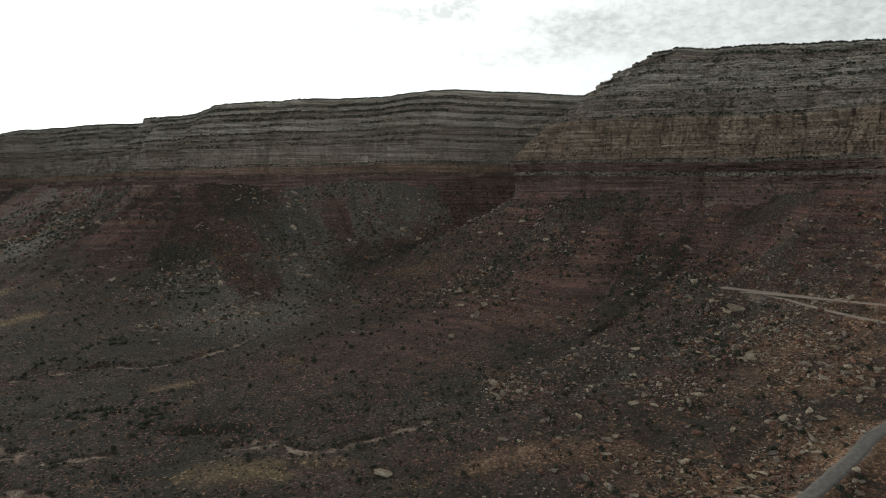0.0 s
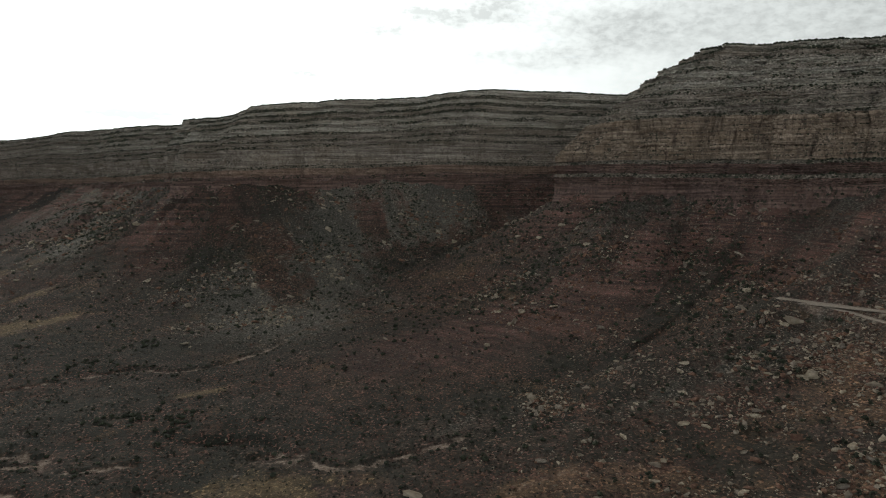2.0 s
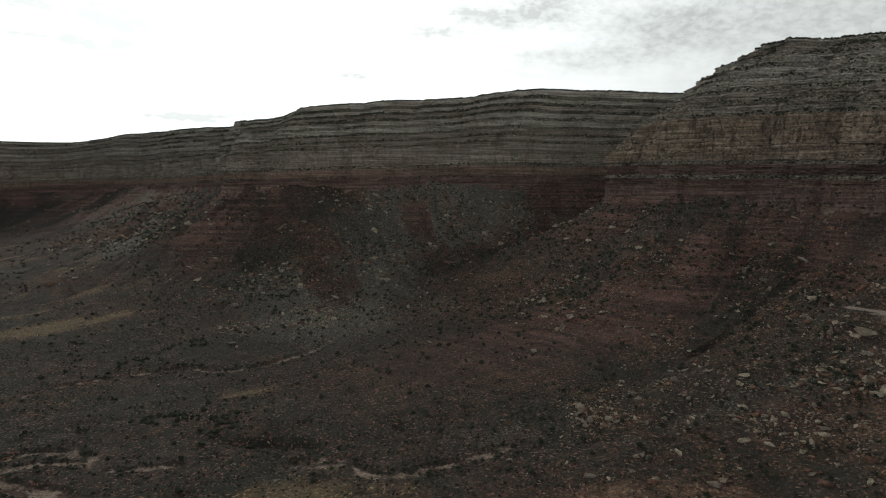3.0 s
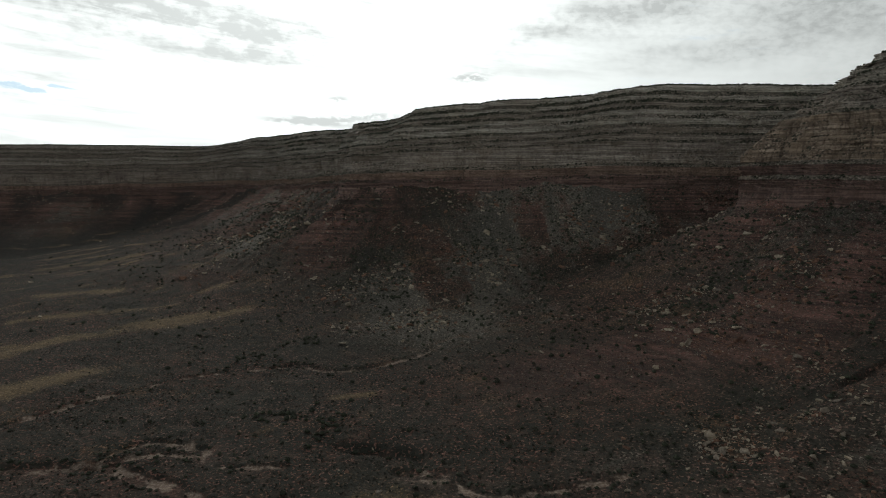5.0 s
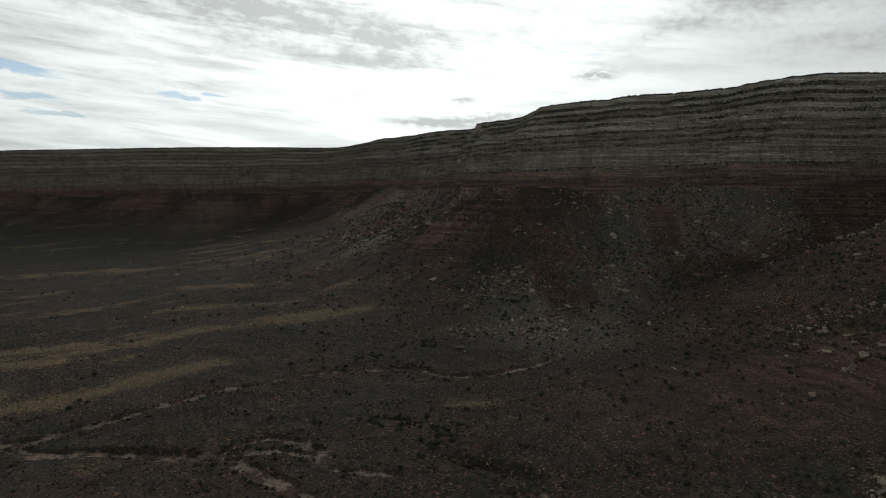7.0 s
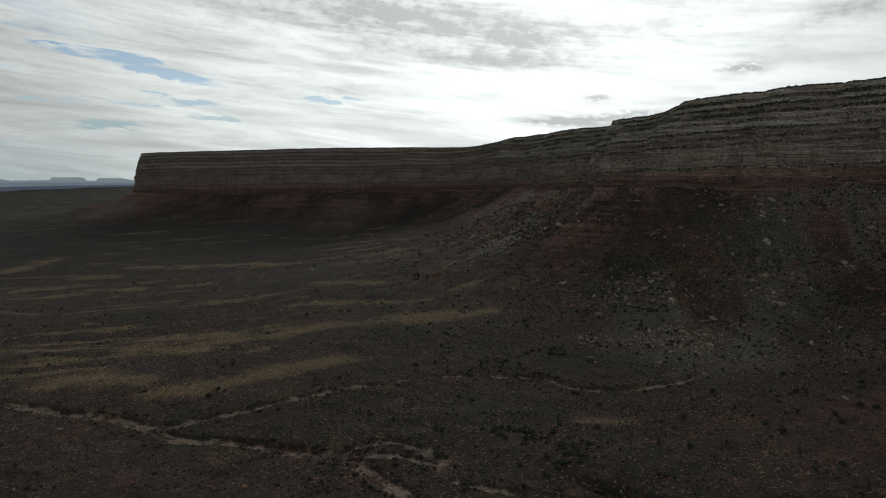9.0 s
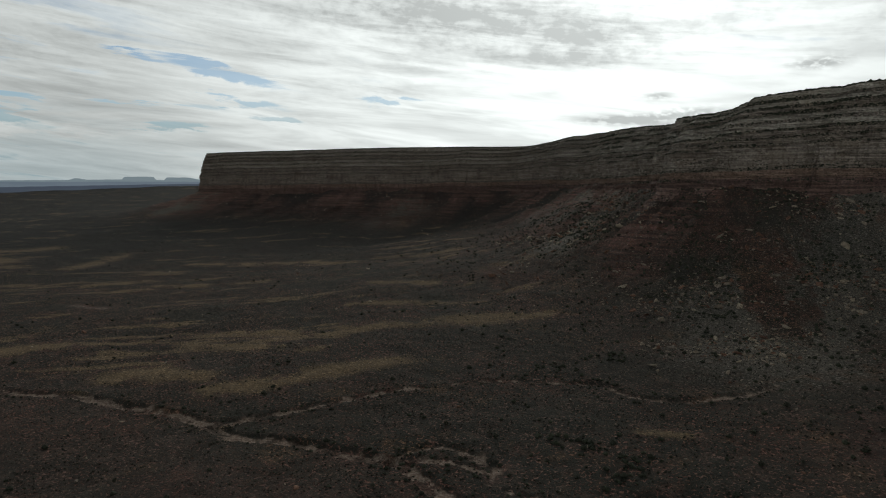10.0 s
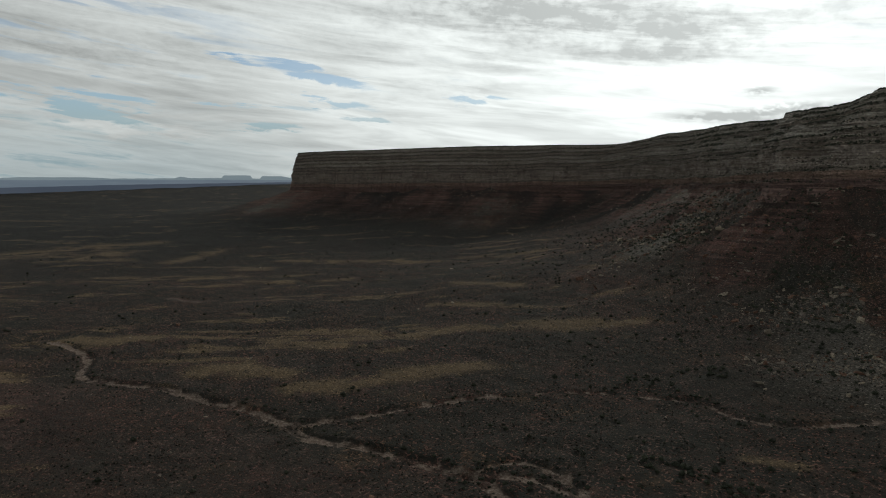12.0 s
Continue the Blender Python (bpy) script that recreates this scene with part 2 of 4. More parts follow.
    chutes.attribute_name = "chutes"
    colour = n.mix("MULTIPLY", colour, n.mix("MIX", rgb(0.72, 0.72, 0.73), rgb(1.35, 1.33, 1.3), n.ramp(chutes.outputs["Fac"], 0.2, 0.8, 0.0, 1.0, False)))
    # far ground turns dark and bluish: haze painted over the sage
    colour = n.mix("MIX", colour, n.mix("MIX", rgb(0.030, 0.031, 0.040), rgb(0.056, 0.050, 0.054), n.ramp(n.noise(where, 0.006, 5, 0.6), 0.4, 0.6)), n.math("MULTIPLY", hazy_sage, n.math("SUBTRACT", 1.0, n.math("ADD", n.math("MULTIPLY", zone.outputs[2], 0.8), n.math("ADD", zone.outputs[0], zone.outputs[1]), True))))
    # low blackbrush between the taller shrubs
    cells = n("ShaderNodeTexVoronoi", {"Vector": where, "Scale": 0.66, "Randomness": 1.0})
    tuft = n.ramp(n.math("ADD", cells.outputs["Distance"], n.math("MULTIPLY", n.math("SUBTRACT", fine, 0.5), 0.35)), 0.76, 0.64)
    bare = n.math("SUBTRACT", 1.0, n.math("ADD", n.math("MULTIPLY", zones.outputs["Alpha"], 0.95), n.math("MULTIPLY", zone.outputs[2], 0.45), True))
    bare = n.math("MULTIPLY", bare, n.math("SUBTRACT", 1.0, n.math("MULTIPLY", zone.outputs[0], 0.45)))
    bare = n.math("MULTIPLY", bare, n.math("SUBTRACT", 1.0, n.math("MULTIPLY", zone.outputs[1], 0.6)))
    tuft = n.math("MULTIPLY", tuft, n.math("MULTIPLY", n.ramp(mid, 0.34, 0.56, 0.72, 0.98), bare))
    colour = n.mix("MIX", colour, rgb(0.031, 0.033, 0.027), tuft)
    finish(n, colour, 0.95, n.math("ADD", fine, n.math("MULTIPLY", tuft, 0.8)), 0.9, 1.3)
    return mat


def make_rock(name, low, high, dark, streak=0.5, joint=0.5):
    """Bedded sandstone: level bands, desert-varnished upright streaks, fine cracks, painted backlight shade near the
    headland; rubble and scrub where it lies flat.
    """
    mat, n = material(name)
    where = place(n)
    grain, patch = n.noise(where, 0.4, 6, 0.68), n.noise(place(n, (0.018, 0.018, 0.05)), 1.0, 5, 0.62)
    band = n.noise(place(n, (0.010, 0.010, 0.42)), 1.0, 6, 0.68, 0.5)
    joints = n.noise(place(n, (0.13, 0.13, 0.016)), 1.0, 6, 0.66, 0.7)
    colour = n.mix("MIX", low, high, n.ramp(n.math("ADD", n.math("MULTIPLY", band, 0.7), n.math("MULTIPLY", grain, 0.3)), 0.38, 0.62))
    colour = n.mix("MULTIPLY", colour, rgb(0.70, 0.66, 0.62), n.ramp(patch, 0.42, 0.62, 0.0, 0.8))
    colour = n.mix("MIX", colour, dark, n.math("MULTIPLY", n.math("MULTIPLY", n.ramp(joints, 0.50, 0.68), n.ramp(patch, 0.35, 0.6, 0.4, 1.0)), streak))
    # upright cracks and bedding cracks
    warped = n.vec("ADD", place(n, (0.13, 0.13, 0.055)), n("ShaderNodeCombineXYZ", {0: n.math("MULTIPLY", grain, 0.9), 1: n.math("MULTIPLY", grain, 0.9), 2: 0.0}).outputs[0])
    plates = n("ShaderNodeTexVoronoi", {"Vector": warped, "Scale": 1.0})
    plates.feature = "DISTANCE_TO_EDGE"
    beds = n.noise(place(n, (0.014, 0.014, 0.8)), 1.0, 4, 0.6, 0.4)
    crack = n.math("MAXIMUM", n.math("MULTIPLY", n.ramp(plates.outputs["Distance"], 0.05, 0.01), joint), n.math("MULTIPLY", n.ramp(n.math("ABSOLUTE", n.math("SUBTRACT", beds, 0.5)), 0.02, 0.004), n.ramp(patch, 0.4, 0.6, 0.7, 0.1)))
    colour = n.mix("MIX", colour, dark, n.math("MULTIPLY", crack, 0.55))
    # painted shade: cliffs darken towards the headland, which stands against the light
    backlit = n("ShaderNodeAttribute")
    backlit.attribute_name = "backlit_shade"
    colour = n.mix("MULTIPLY", colour, rgb(0.50, 0.475, 0.475), n.math("MULTIPLY", backlit.outputs["Fac"], n.ramp(n.math("ADD", n.math("MULTIPLY", joints, 0.5), n.math("MULTIPLY", band, 0.5)), 0.36, 0.6, 0.45, 1.0)))
    # loose stones and low bushes on the benches
    level = n.ramp(n("ShaderNodeSeparateXYZ", {0: n("ShaderNodeNewGeometry").outputs["True Normal"]}).outputs[2], 0.3, 0.5)
    debris = n.mix("MIX", n.mix("MIX", low, dark, 0.35), high, n.ramp(grain, 0.46, 0.64))
    colour = n.mix("MIX", colour, debris, n.math("MULTIPLY", level, 0.75))
    scrub = n("ShaderNodeTexVoronoi", {"Vector": place(n, (1.0, 1.0, 0.7)), "Scale": 0.33})
    scrub = n.math("MULTIPLY", n.ramp(n.math("ADD", scrub.outputs["Distance"], n.math("MULTIPLY", n.math("SUBTRACT", grain, 0.5), 0.7)), 0.50, 0.36), level)
    colour = n.mix("MIX", colour, rgb(0.055, 0.058, 0.042), n.math("MULTIPLY", scrub, n.ramp(patch, 0.38, 0.52, 0.5, 0.95)))
    bump = n.math("ADD", n.math("MULTIPLY", crack, -1.0), n.math("ADD", n.math("MULTIPLY", band, 0.7), n.math("ADD", n.math("MULTIPLY", joints, 0.5), n.math("MULTIPLY", grain, 0.7))))
    finish(n, colour, 0.9, bump, 0.9, 2.5)
    return mat


def make_plain(name, low, high, scale, rough=0.9, vary=0.0, bump=0.4, size=0.3):
    """Two tones mixed by noise; vary: how far single pieces differ in lightness."""
    mat, n = material(name)
    grain = n.noise(place(n), scale, 5, 0.65)
    colour = n.mix("MIX", low, high, n.ramp(grain, 0.35, 0.68))
    if vary:
        island = n("ShaderNodeNewGeometry").outputs["Random Per Island"]
        own = n("ShaderNodeObjectInfo").outputs["Random"]
        colour = n.mix("MULTIPLY", colour, rgb(1 - vary, 1 - vary, 1 - vary * 0.9), n.math("FRACT", n.math("ADD", island, own)))
    finish(n, colour, rough, grain, bump, size)
    return mat


# backdrop tone that glows by itself, with the haze painted in
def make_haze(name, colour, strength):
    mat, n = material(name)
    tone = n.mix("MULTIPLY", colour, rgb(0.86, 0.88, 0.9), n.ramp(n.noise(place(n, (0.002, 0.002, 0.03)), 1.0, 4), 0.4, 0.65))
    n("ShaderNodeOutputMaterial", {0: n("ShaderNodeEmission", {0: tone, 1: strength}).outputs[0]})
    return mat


GROUND = make_ground()
PALE_ROCK = make_rock("pale_sandstone", rgb(0.25, 0.225, 0.195), rgb(0.65, 0.60, 0.525), rgb(0.14, 0.113, 0.097), 0.4)
BROWN_ROCK = make_rock("brown_sandstone", rgb(0.18, 0.15, 0.131), rgb(0.50, 0.437, 0.375), rgb(0.11, 0.085, 0.072), 0.5)
WALL_ROCK = make_rock("wall_sandstone", rgb(0.20, 0.15, 0.118), rgb(0.47, 0.37, 0.285), rgb(0.075, 0.053, 0.045), 0.8, 0.7)
RED_ROCK = make_rock("red_siltstone", rgb(0.115, 0.077, 0.07), rgb(0.30, 0.202, 0.173), rgb(0.07, 0.048, 0.043), 0.45, 0.3)
ROSE_ROCK = make_rock("rose_sandstone", rgb(0.20, 0.138, 0.112), rgb(0.47, 0.335, 0.27), rgb(0.09, 0.06, 0.05), 0.6)
SOFT_ROCK = make_rock("soft_shale", rgb(0.15, 0.124, 0.106), rgb(0.355, 0.303, 0.253), rgb(0.06, 0.05, 0.042), 0.3, 0.2)
PLATEAU = make_plain("plateau_soil", rgb(0.07, 0.06, 0.042), rgb(0.18, 0.14, 0.095), 0.2)
BOULDER = make_plain("boulder_stone", rgb(0.24, 0.195, 0.142), rgb(0.48, 0.41, 0.315), 0.6, 0.9, 0.55)
RED_STONE = make_plain("red_stone", rgb(0.14, 0.075, 0.052), rgb(0.28, 0.17, 0.12), 0.6, 0.9, 0.45)
LEAF = make_plain("juniper_leaf", rgb(0.026, 0.031, 0.021), rgb(0.072, 0.079, 0.052), 1.6, 0.8, 0.4)
SAGE = make_plain("blackbrush_leaf", rgb(0.032, 0.034, 0.027), rgb(0.08, 0.078, 0.06), 1.6, 0.9, 0.5)
BARK = make_plain("juniper_bark", rgb(0.06, 0.045, 0.035), rgb(0.15, 0.12, 0.10), 6.0)
ASPHALT = make_plain("worn_asphalt", rgb(0.125, 0.119, 0.112), rgb(0.18, 0.172, 0.162), 0.5, 0.85, 0.0, 0.2, 0.02)
GRAVEL = make_plain("packed_gravel", rgb(0.24, 0.20, 0.165), rgb(0.36, 0.31, 0.265), 0.5, 0.95, 0.0, 0.3, 0.05)
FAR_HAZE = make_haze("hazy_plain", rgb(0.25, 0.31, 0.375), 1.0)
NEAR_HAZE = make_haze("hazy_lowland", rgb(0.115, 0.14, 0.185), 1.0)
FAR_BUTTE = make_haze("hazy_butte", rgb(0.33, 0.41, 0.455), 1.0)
# ---- the plan: cliff foot and rim, two lines joined point by point ----
# cliff foot (x, y, z) and rim (x, y, z), from behind the camera's right hand round to the far headland
PROMONTORY = [
    (760, -1500, 140, 980, -1460, 300), (640, -600, 140, 840, -580, 300), (575, -100, 140, 770, -60, 300), (535, 200, 140, 730, 280, 304),
    (455, 420, 140, 640, 560, 306), (385, 560, 139, 570, 740, 304), (320, 655, 138, 480, 815, 307), (250, 715, 137, 400, 872, 314),
    (195, 745, 137, 335, 874, 314), (150, 790, 138, 312, 878, 311), (118, 835, 138, 300, 895, 307), (150, 905, 138, 345, 985, 303),
    (188, 985, 138, 380, 1075, 298), (170, 1060, 138, 300, 1190, 292),
]
MIDDLE_WALL = [
    (50, 1060, 138, 135, 1185, 298), (-60, 1035, 138, 10, 1140, 296), (-160, 1015, 138, -110, 1115, 281), (-270, 970, 138, -232, 1060, 273),
    (-365, 920, 137, -330, 1012, 261), (-405, 922, 136, -388, 1045, 249), (-440, 935, 136, -432, 1075, 246), (-505, 1000, 135, -518, 1125, 250),
    (-530, 1025, 134, -535, 1165, 244), (-640, 1115, 130, -640, 1225, 247),
]
FAR_HEADLAND = [
    (-830, 1300, 126, -815, 1395, 255), (-1000, 1400, 122, -985, 1490, 255), (-1150, 1420, 120, -1135, 1505, 240),
    (-1330, 1320, 117, -1290, 1400, 240), (-1560, 1215, 112, -1520, 1290, 241), (-1830, 1110, 107, -1800, 1170, 238),
    (-2085, 1005, 103, -2085, 1038, 235), (-2150, 1030, 102, -2128, 1060, 233), (-2180, 1120, 102, -2140, 1140, 231),
    (-2200, 1500, 102, -2140, 1500, 230), (-2240, 2600, 102, -2160, 2600, 230),
]


def noise_grid(x, y, seed):
    """Smooth value noise over the plane, -1 to 1, one cell a unit."""
    xi, yi = np.floor(x).astype(np.int64), np.floor(y).astype(np.int64)
    fx, fy = x - xi, y - yi
    fx, fy = fx * fx * fx * (fx * (fx * 6 - 15) + 10), fy * fy * fy * (fy * (fy * 6 - 15) + 10)

    def corner(a, b):
        h = (a * 374761393 + b * 668265263 + seed * 144665) & 0xFFFFFFFF
        h = ((h ^ (h >> 13)) * 1274126177) & 0xFFFFFFFF
        return ((h ^ (h >> 16)) & 0xFFFF) / 32767.5 - 1

    low = corner(xi, yi) * (1 - fx) + corner(xi + 1, yi) * fx
    high = corner(xi, yi + 1) * (1 - fx) + corner(xi + 1, yi + 1) * fx
    return low * (1 - fy) + high * fy


def fbm(x, y, size, seed, octaves=4, gain=0.5):
    """Sum of octaves of noise; size: metres of the largest swell."""
    total, amp = 0.0, 1.0
    for n in range(octaves):
        total = total + amp * noise_grid(x / size * 2**n + 17.3 * n, y / size * 2**n + 5.1 * n, seed + n)
        amp *= gain
    return total


def smooth_line(points, steps=8):
    """Catmull-Rom through the points, of any dimension."""
    p = np.array(points, float)
    p = np.vstack([2 * p[0] - p[1], p, 2 * p[-1] - p[-2]])
    out = []
    for a, b, c, d in zip(p[:-3], p[1:-2], p[2:-1], p[3:]):
        t = np.arange(steps)[:, None] / steps
        out.append(0.5 * (2 * b + (c - a) * t + (2 * a - 5 * b + 4 * c - d) * t**2 + (3 * b - a - 3 * c + d) * t**3))
    return np.vstack(out + [p[-2:-1]])


def line_distance(x, y, line):
    """Distance to a polyline, and how far along it (in points) the nearest place lies."""
    best, along = np.full(x.shape, 1e9), np.zeros(x.shape)
    for n, (a, b) in enumerate(zip(line[:-1], line[1:])):
        ab = b[:2] - a[:2]
        t = np.clip(((x - a[0]) * ab[0] + (y - a[1]) * ab[1]) / (ab @ ab), 0, 1)
        d = np.hypot(x - a[0] - t * ab[0], y - a[1] - t * ab[1])
        near = d < best
        best, along = np.where(near, d, best), np.where(near, n + t, along)
    return best, along


CLIFF_LINE = smooth_line(PROMONTORY + MIDDLE_WALL + FAR_HEADLAND, 6)
FOOT = CLIFF_LINE[::2, :3]
FOOT_RUN = np.r_[0, np.cumsum(np.hypot(*np.diff(FOOT[:, :2], axis=0).T))]

# debris ridge below the promontory, the road's two arms round the hairpin, the paved road below
RIDGE = np.array([(330, 560, 16), (288, 523, 13), (227, 492, 11), (175, 462, 9), (110, 428, 5), (40, 395, 0)], float)

PAVED = [(95, 196, 16), (122, 221, 18.5), (146, 241, 21), (163, 254, 23), (181, 268, 25), (198, 282, 28), (213, 291, 30), (240, 300, 33), (290, 296, 39)]
UPPER_ARM = [(222, 498, 60.5), (229, 492, 60.2), (239, 484, 60), (259, 465, 60), (278, 442, 60.8), (298, 419, 62), (330, 385, 64), (365, 335, 67)]
LOWER_ARM = [(243, 473, 59.3), (250, 462, 58.5), (260, 437, 57), (270, 416, 56), (283, 397, 55), (292, 375, 53.5), (300, 340, 51)]
ROADS = [(smooth_line(PAVED, 6), 3.3), (smooth_line(UPPER_ARM, 6), 3.0), (smooth_line(LOWER_ARM, 6), 2.8)]

# dry washes in the valley: line, half width, depth
WASHES = [
    (smooth_line([(-723, 160), (-691, 172), (-654, 178), (-630, 177), (-599, 167), (-570, 178), (-544, 195), (-519, 211), (-489, 222), (-460, 236), (-433, 246), (-410, 253), (-382, 256), (-369, 262), (-340, 281)], 4), 3.5, 1.8),
    (smooth_line([(-340, 281), (-319, 289), (-304, 296), (-284, 304), (-269, 304), (-248, 299), (-236, 298), (-216, 292), (-190, 284)], 4), 4.1, 1.6),
    (smooth_line([(-284, 304), (-284, 319), (-280, 332), (-269, 338), (-249, 339), (-234, 335), (-227, 323)], 4), 2.5, 1.4),
    (smooth_line([(-284, 305), (-262, 321), (-237, 330)], 4), 2.3, 1.0),
    (smooth_line([(-214, 321), (-205, 322), (-195, 324), (-181, 329)], 4), 2.0, 1.2),
    (smooth_line([(-120, 338), (-93, 338), (-79, 325), (-61, 323), (-50, 330), (-36, 336), (-21, 346), (-8, 356)], 4), 2.2, 1.4),
    (smooth_line([(-398, 254), (-388, 286), (-383, 300), (-378, 327), (-371, 356), (-364, 378), (-355, 391)], 4), 2.3, 1.5),
    (smooth_line([(-355, 391), (-330, 430), (-300, 458), (-280, 473)], 4), 0.9, 0.8),
    (smooth_line([(-280, 473), (-268, 483), (-251, 480), (-233, 474), (-212, 481), (-195, 495), (-177, 521), (-166, 546)], 4), 2.2, 1.4),
]
# a cut bank, dark under its lip
CUT_BANK = np.array([(-176, 356), (-149, 358), (-125, 360), (-98, 346)], float)


# where the mesa stands
OUTLINE = np.vstack([CLIFF_LINE[::2, :2], [(-2500, 6000), (3000, 6000), (3000, -1500)]])


def inside_mesa(x, y):
    inside = np.zeros(x.shape, bool)
    for (ax, ay), (bx, by) in zip(OUTLINE, np.roll(OUTLINE, -1, 0)):
        crosses = (ay > y) != (by > y)
        inside ^= crosses & (x < (bx - ax) * (y - ay) / (by - ay + 1e-9) + ax)
    return inside


def terrain(x, y):
    """Height of the open ground: the talus apron below the cliffs, the debris ridge and the valley floor."""
    d, along = line_distance(x, y, FOOT)
    behind = np.where((d < 60) & inside_mesa(x, y), d, 0.0)
    d = np.where(behind > 0, 0.0, d)
    at = np.clip(along, 0, len(FOOT) - 1)
    foot_z = np.interp(at, np.arange(len(FOOT)), FOOT[:, 2])
    reach = np.interp(x, (-2200, -700, -300, 1000), (290, 230, 180, 200))
    # gullies and spurs that run down the slope: the swell changes fast along the cliff, slowly away from it
    spur = fbm(at * 9.0, d * 0.25, 26.0, 40, 3) * np.clip(d / 60, 0, 1) * np.exp(-d / 230)
    spur = spur + 0.35 * fbm(at * 9.0, d * 0.12, 8.0, 46, 2) * np.clip(d / 40, 0, 1) * np.exp(-d / 160)
    z = foot_z * np.exp(-np.maximum(d + 26 * spur, 0) / reach)
    # debris cones that climb a little way up the foot of the cliff
    cone = np.clip(fbm(at * 9.0, np.zeros_like(at), 30.0, 48, 3) * 0.9 + 0.25, 0, 1)
    z = z + np.minimum(behind * 0.75, 15) * cone - np.clip(behind - 22, 0, 40) * 3 + 5 * cone * np.exp(-d / 40)
    # ribs and rills in the shale, and its harder beds as low steps
    run = np.interp(at, np.arange(len(FOOT)), FOOT_RUN)
    rib = 1 - 2 * np.abs(fbm(run + 9 * noise_grid(x / 70, y / 70, 99), d * 0.12, np.interp(x, (-900, -300), (62, 36)), 97, 3, 0.5))
    z = z + rib * np.interp(x, (-900, -300), (6.0, 2.8)) * np.clip(d / 30, 0, 1) * np.exp(-((d / 190) ** 2))
    z = z + 1.1 * np.sin(z * 0.8 + 2 * noise_grid(x / 90, y / 90, 98)) * np.exp(-((d / 170) ** 2))
    rd, ra = line_distance(x, y, RIDGE)
    z = z + np.interp(ra, np.arange(len(RIDGE)), RIDGE[:, 2]) * np.exp(-((rd / 26) ** 2))
    z = z + fbm(x, y, 160, 3, 4) * 2.6 * np.clip(d / 150, 0.3, 1) + fbm(x, y, 16, 9, 4, 0.6) * (0.55 + 1.0 * np.exp(-d / 220))
    z = z + fbm(x, y, 60, 95, 3) * 5.0 * np.exp(-d / 230) * np.clip((-x - 500) / 500, 0, 1)
    # the plain lifts towards the far side of the desert
    far = np.hypot(x, y)
    z = z - 6 * np.clip(d / 160, 0, 1) + np.clip((far - 2300) / 2400, 0, 1) ** 1.2 * np.interp(np.degrees(np.arctan2(-x, y)), (60, 66, 90), (112, 112, 42))
    for line, half, depth in WASHES:
        wd, _ = line_distance(x, y, line)
        wd = wd + 1.6 * noise_grid(x / 7, y / 7, 31)
        z = z - depth * np.clip((half + 2.5 - wd) / 2.5, 0, 1) ** 0.7
    cd, ca = line_distance(x, y, CUT_BANK)
    ragged = fbm(x, y, 14, 35, 3, 0.6)
    z = z - np.clip(3.4 * np.sin(np.pi * np.clip(ca / (len(CUT_BANK) - 1), 0.02, 0.98)) ** 0.8 + 1.5 * ragged, 0, 6) * np.exp(-((cd / (4.5 + 2.0 * ragged)) ** 2))
    for line, half in ROADS:
        rd, ra = line_distance(x, y, line)
        level = np.interp(ra, np.arange(len(line)), line[:, 2])
        keep = np.clip((rd - half - 1.5) / 9, 0, 1)
        z = z * keep + (level - 0.12) * (1 - keep)
    return z

# ---- large structure ----
def mesh_of(name, verts, faces, mat, smooth=False):
    """A mesh from arrays: faces is (n, 3) or (n, 4)."""
    verts, faces = np.asarray(verts, np.float32), np.asarray(faces, np.int32)
    mesh = bpy.data.meshes.new(name)
    mesh.vertices.add(len(verts)), mesh.loops.add(faces.size), mesh.polygons.add(len(faces))
    mesh.vertices.foreach_set("co", verts.ravel())
    mesh.loops.foreach_set("vertex_index", faces.ravel())
    mesh.polygons.foreach_set("loop_start", np.arange(0, faces.size, faces.shape[1], dtype=np.int32))
    mesh.polygons.foreach_set("use_smooth", np.full(len(faces), smooth))
    mesh.materials.append(mat)
    mesh.update(calc_edges=True)
    return mesh


def sheet_faces(rows, columns, closed=False):
    """Quads of a grid of vertices, row by row."""
    a = np.arange(rows - 1)[:, None] * columns
    b = np.arange(columns if closed else columns - 1)[None]
    c = (b + 1) % columns
    return np.stack([a + b, a + c, a + c + columns, a + b + columns], -1).reshape(-1, 4)


def empty_thing(name, label, category, kind="", group="", at=(0, 0, 0)):
    ob = tagged(new(name), label, category, group, kind)
    ob.location = at
    return ob


def put_part(name, mesh, parent, label=""):
    ob = new(name, mesh)
    ob.parent = parent
    return tagged(ob, label)


def gauss(x, y, line, widths):
    """1 on a line of (x, y), falling off to the sides; widths at its points."""
    line = np.array(line, float)
    dist, along = line_distance(x, y, line)
    return np.exp(-((dist / np.interp(along, np.arange(len(line)), widths)) ** 2))


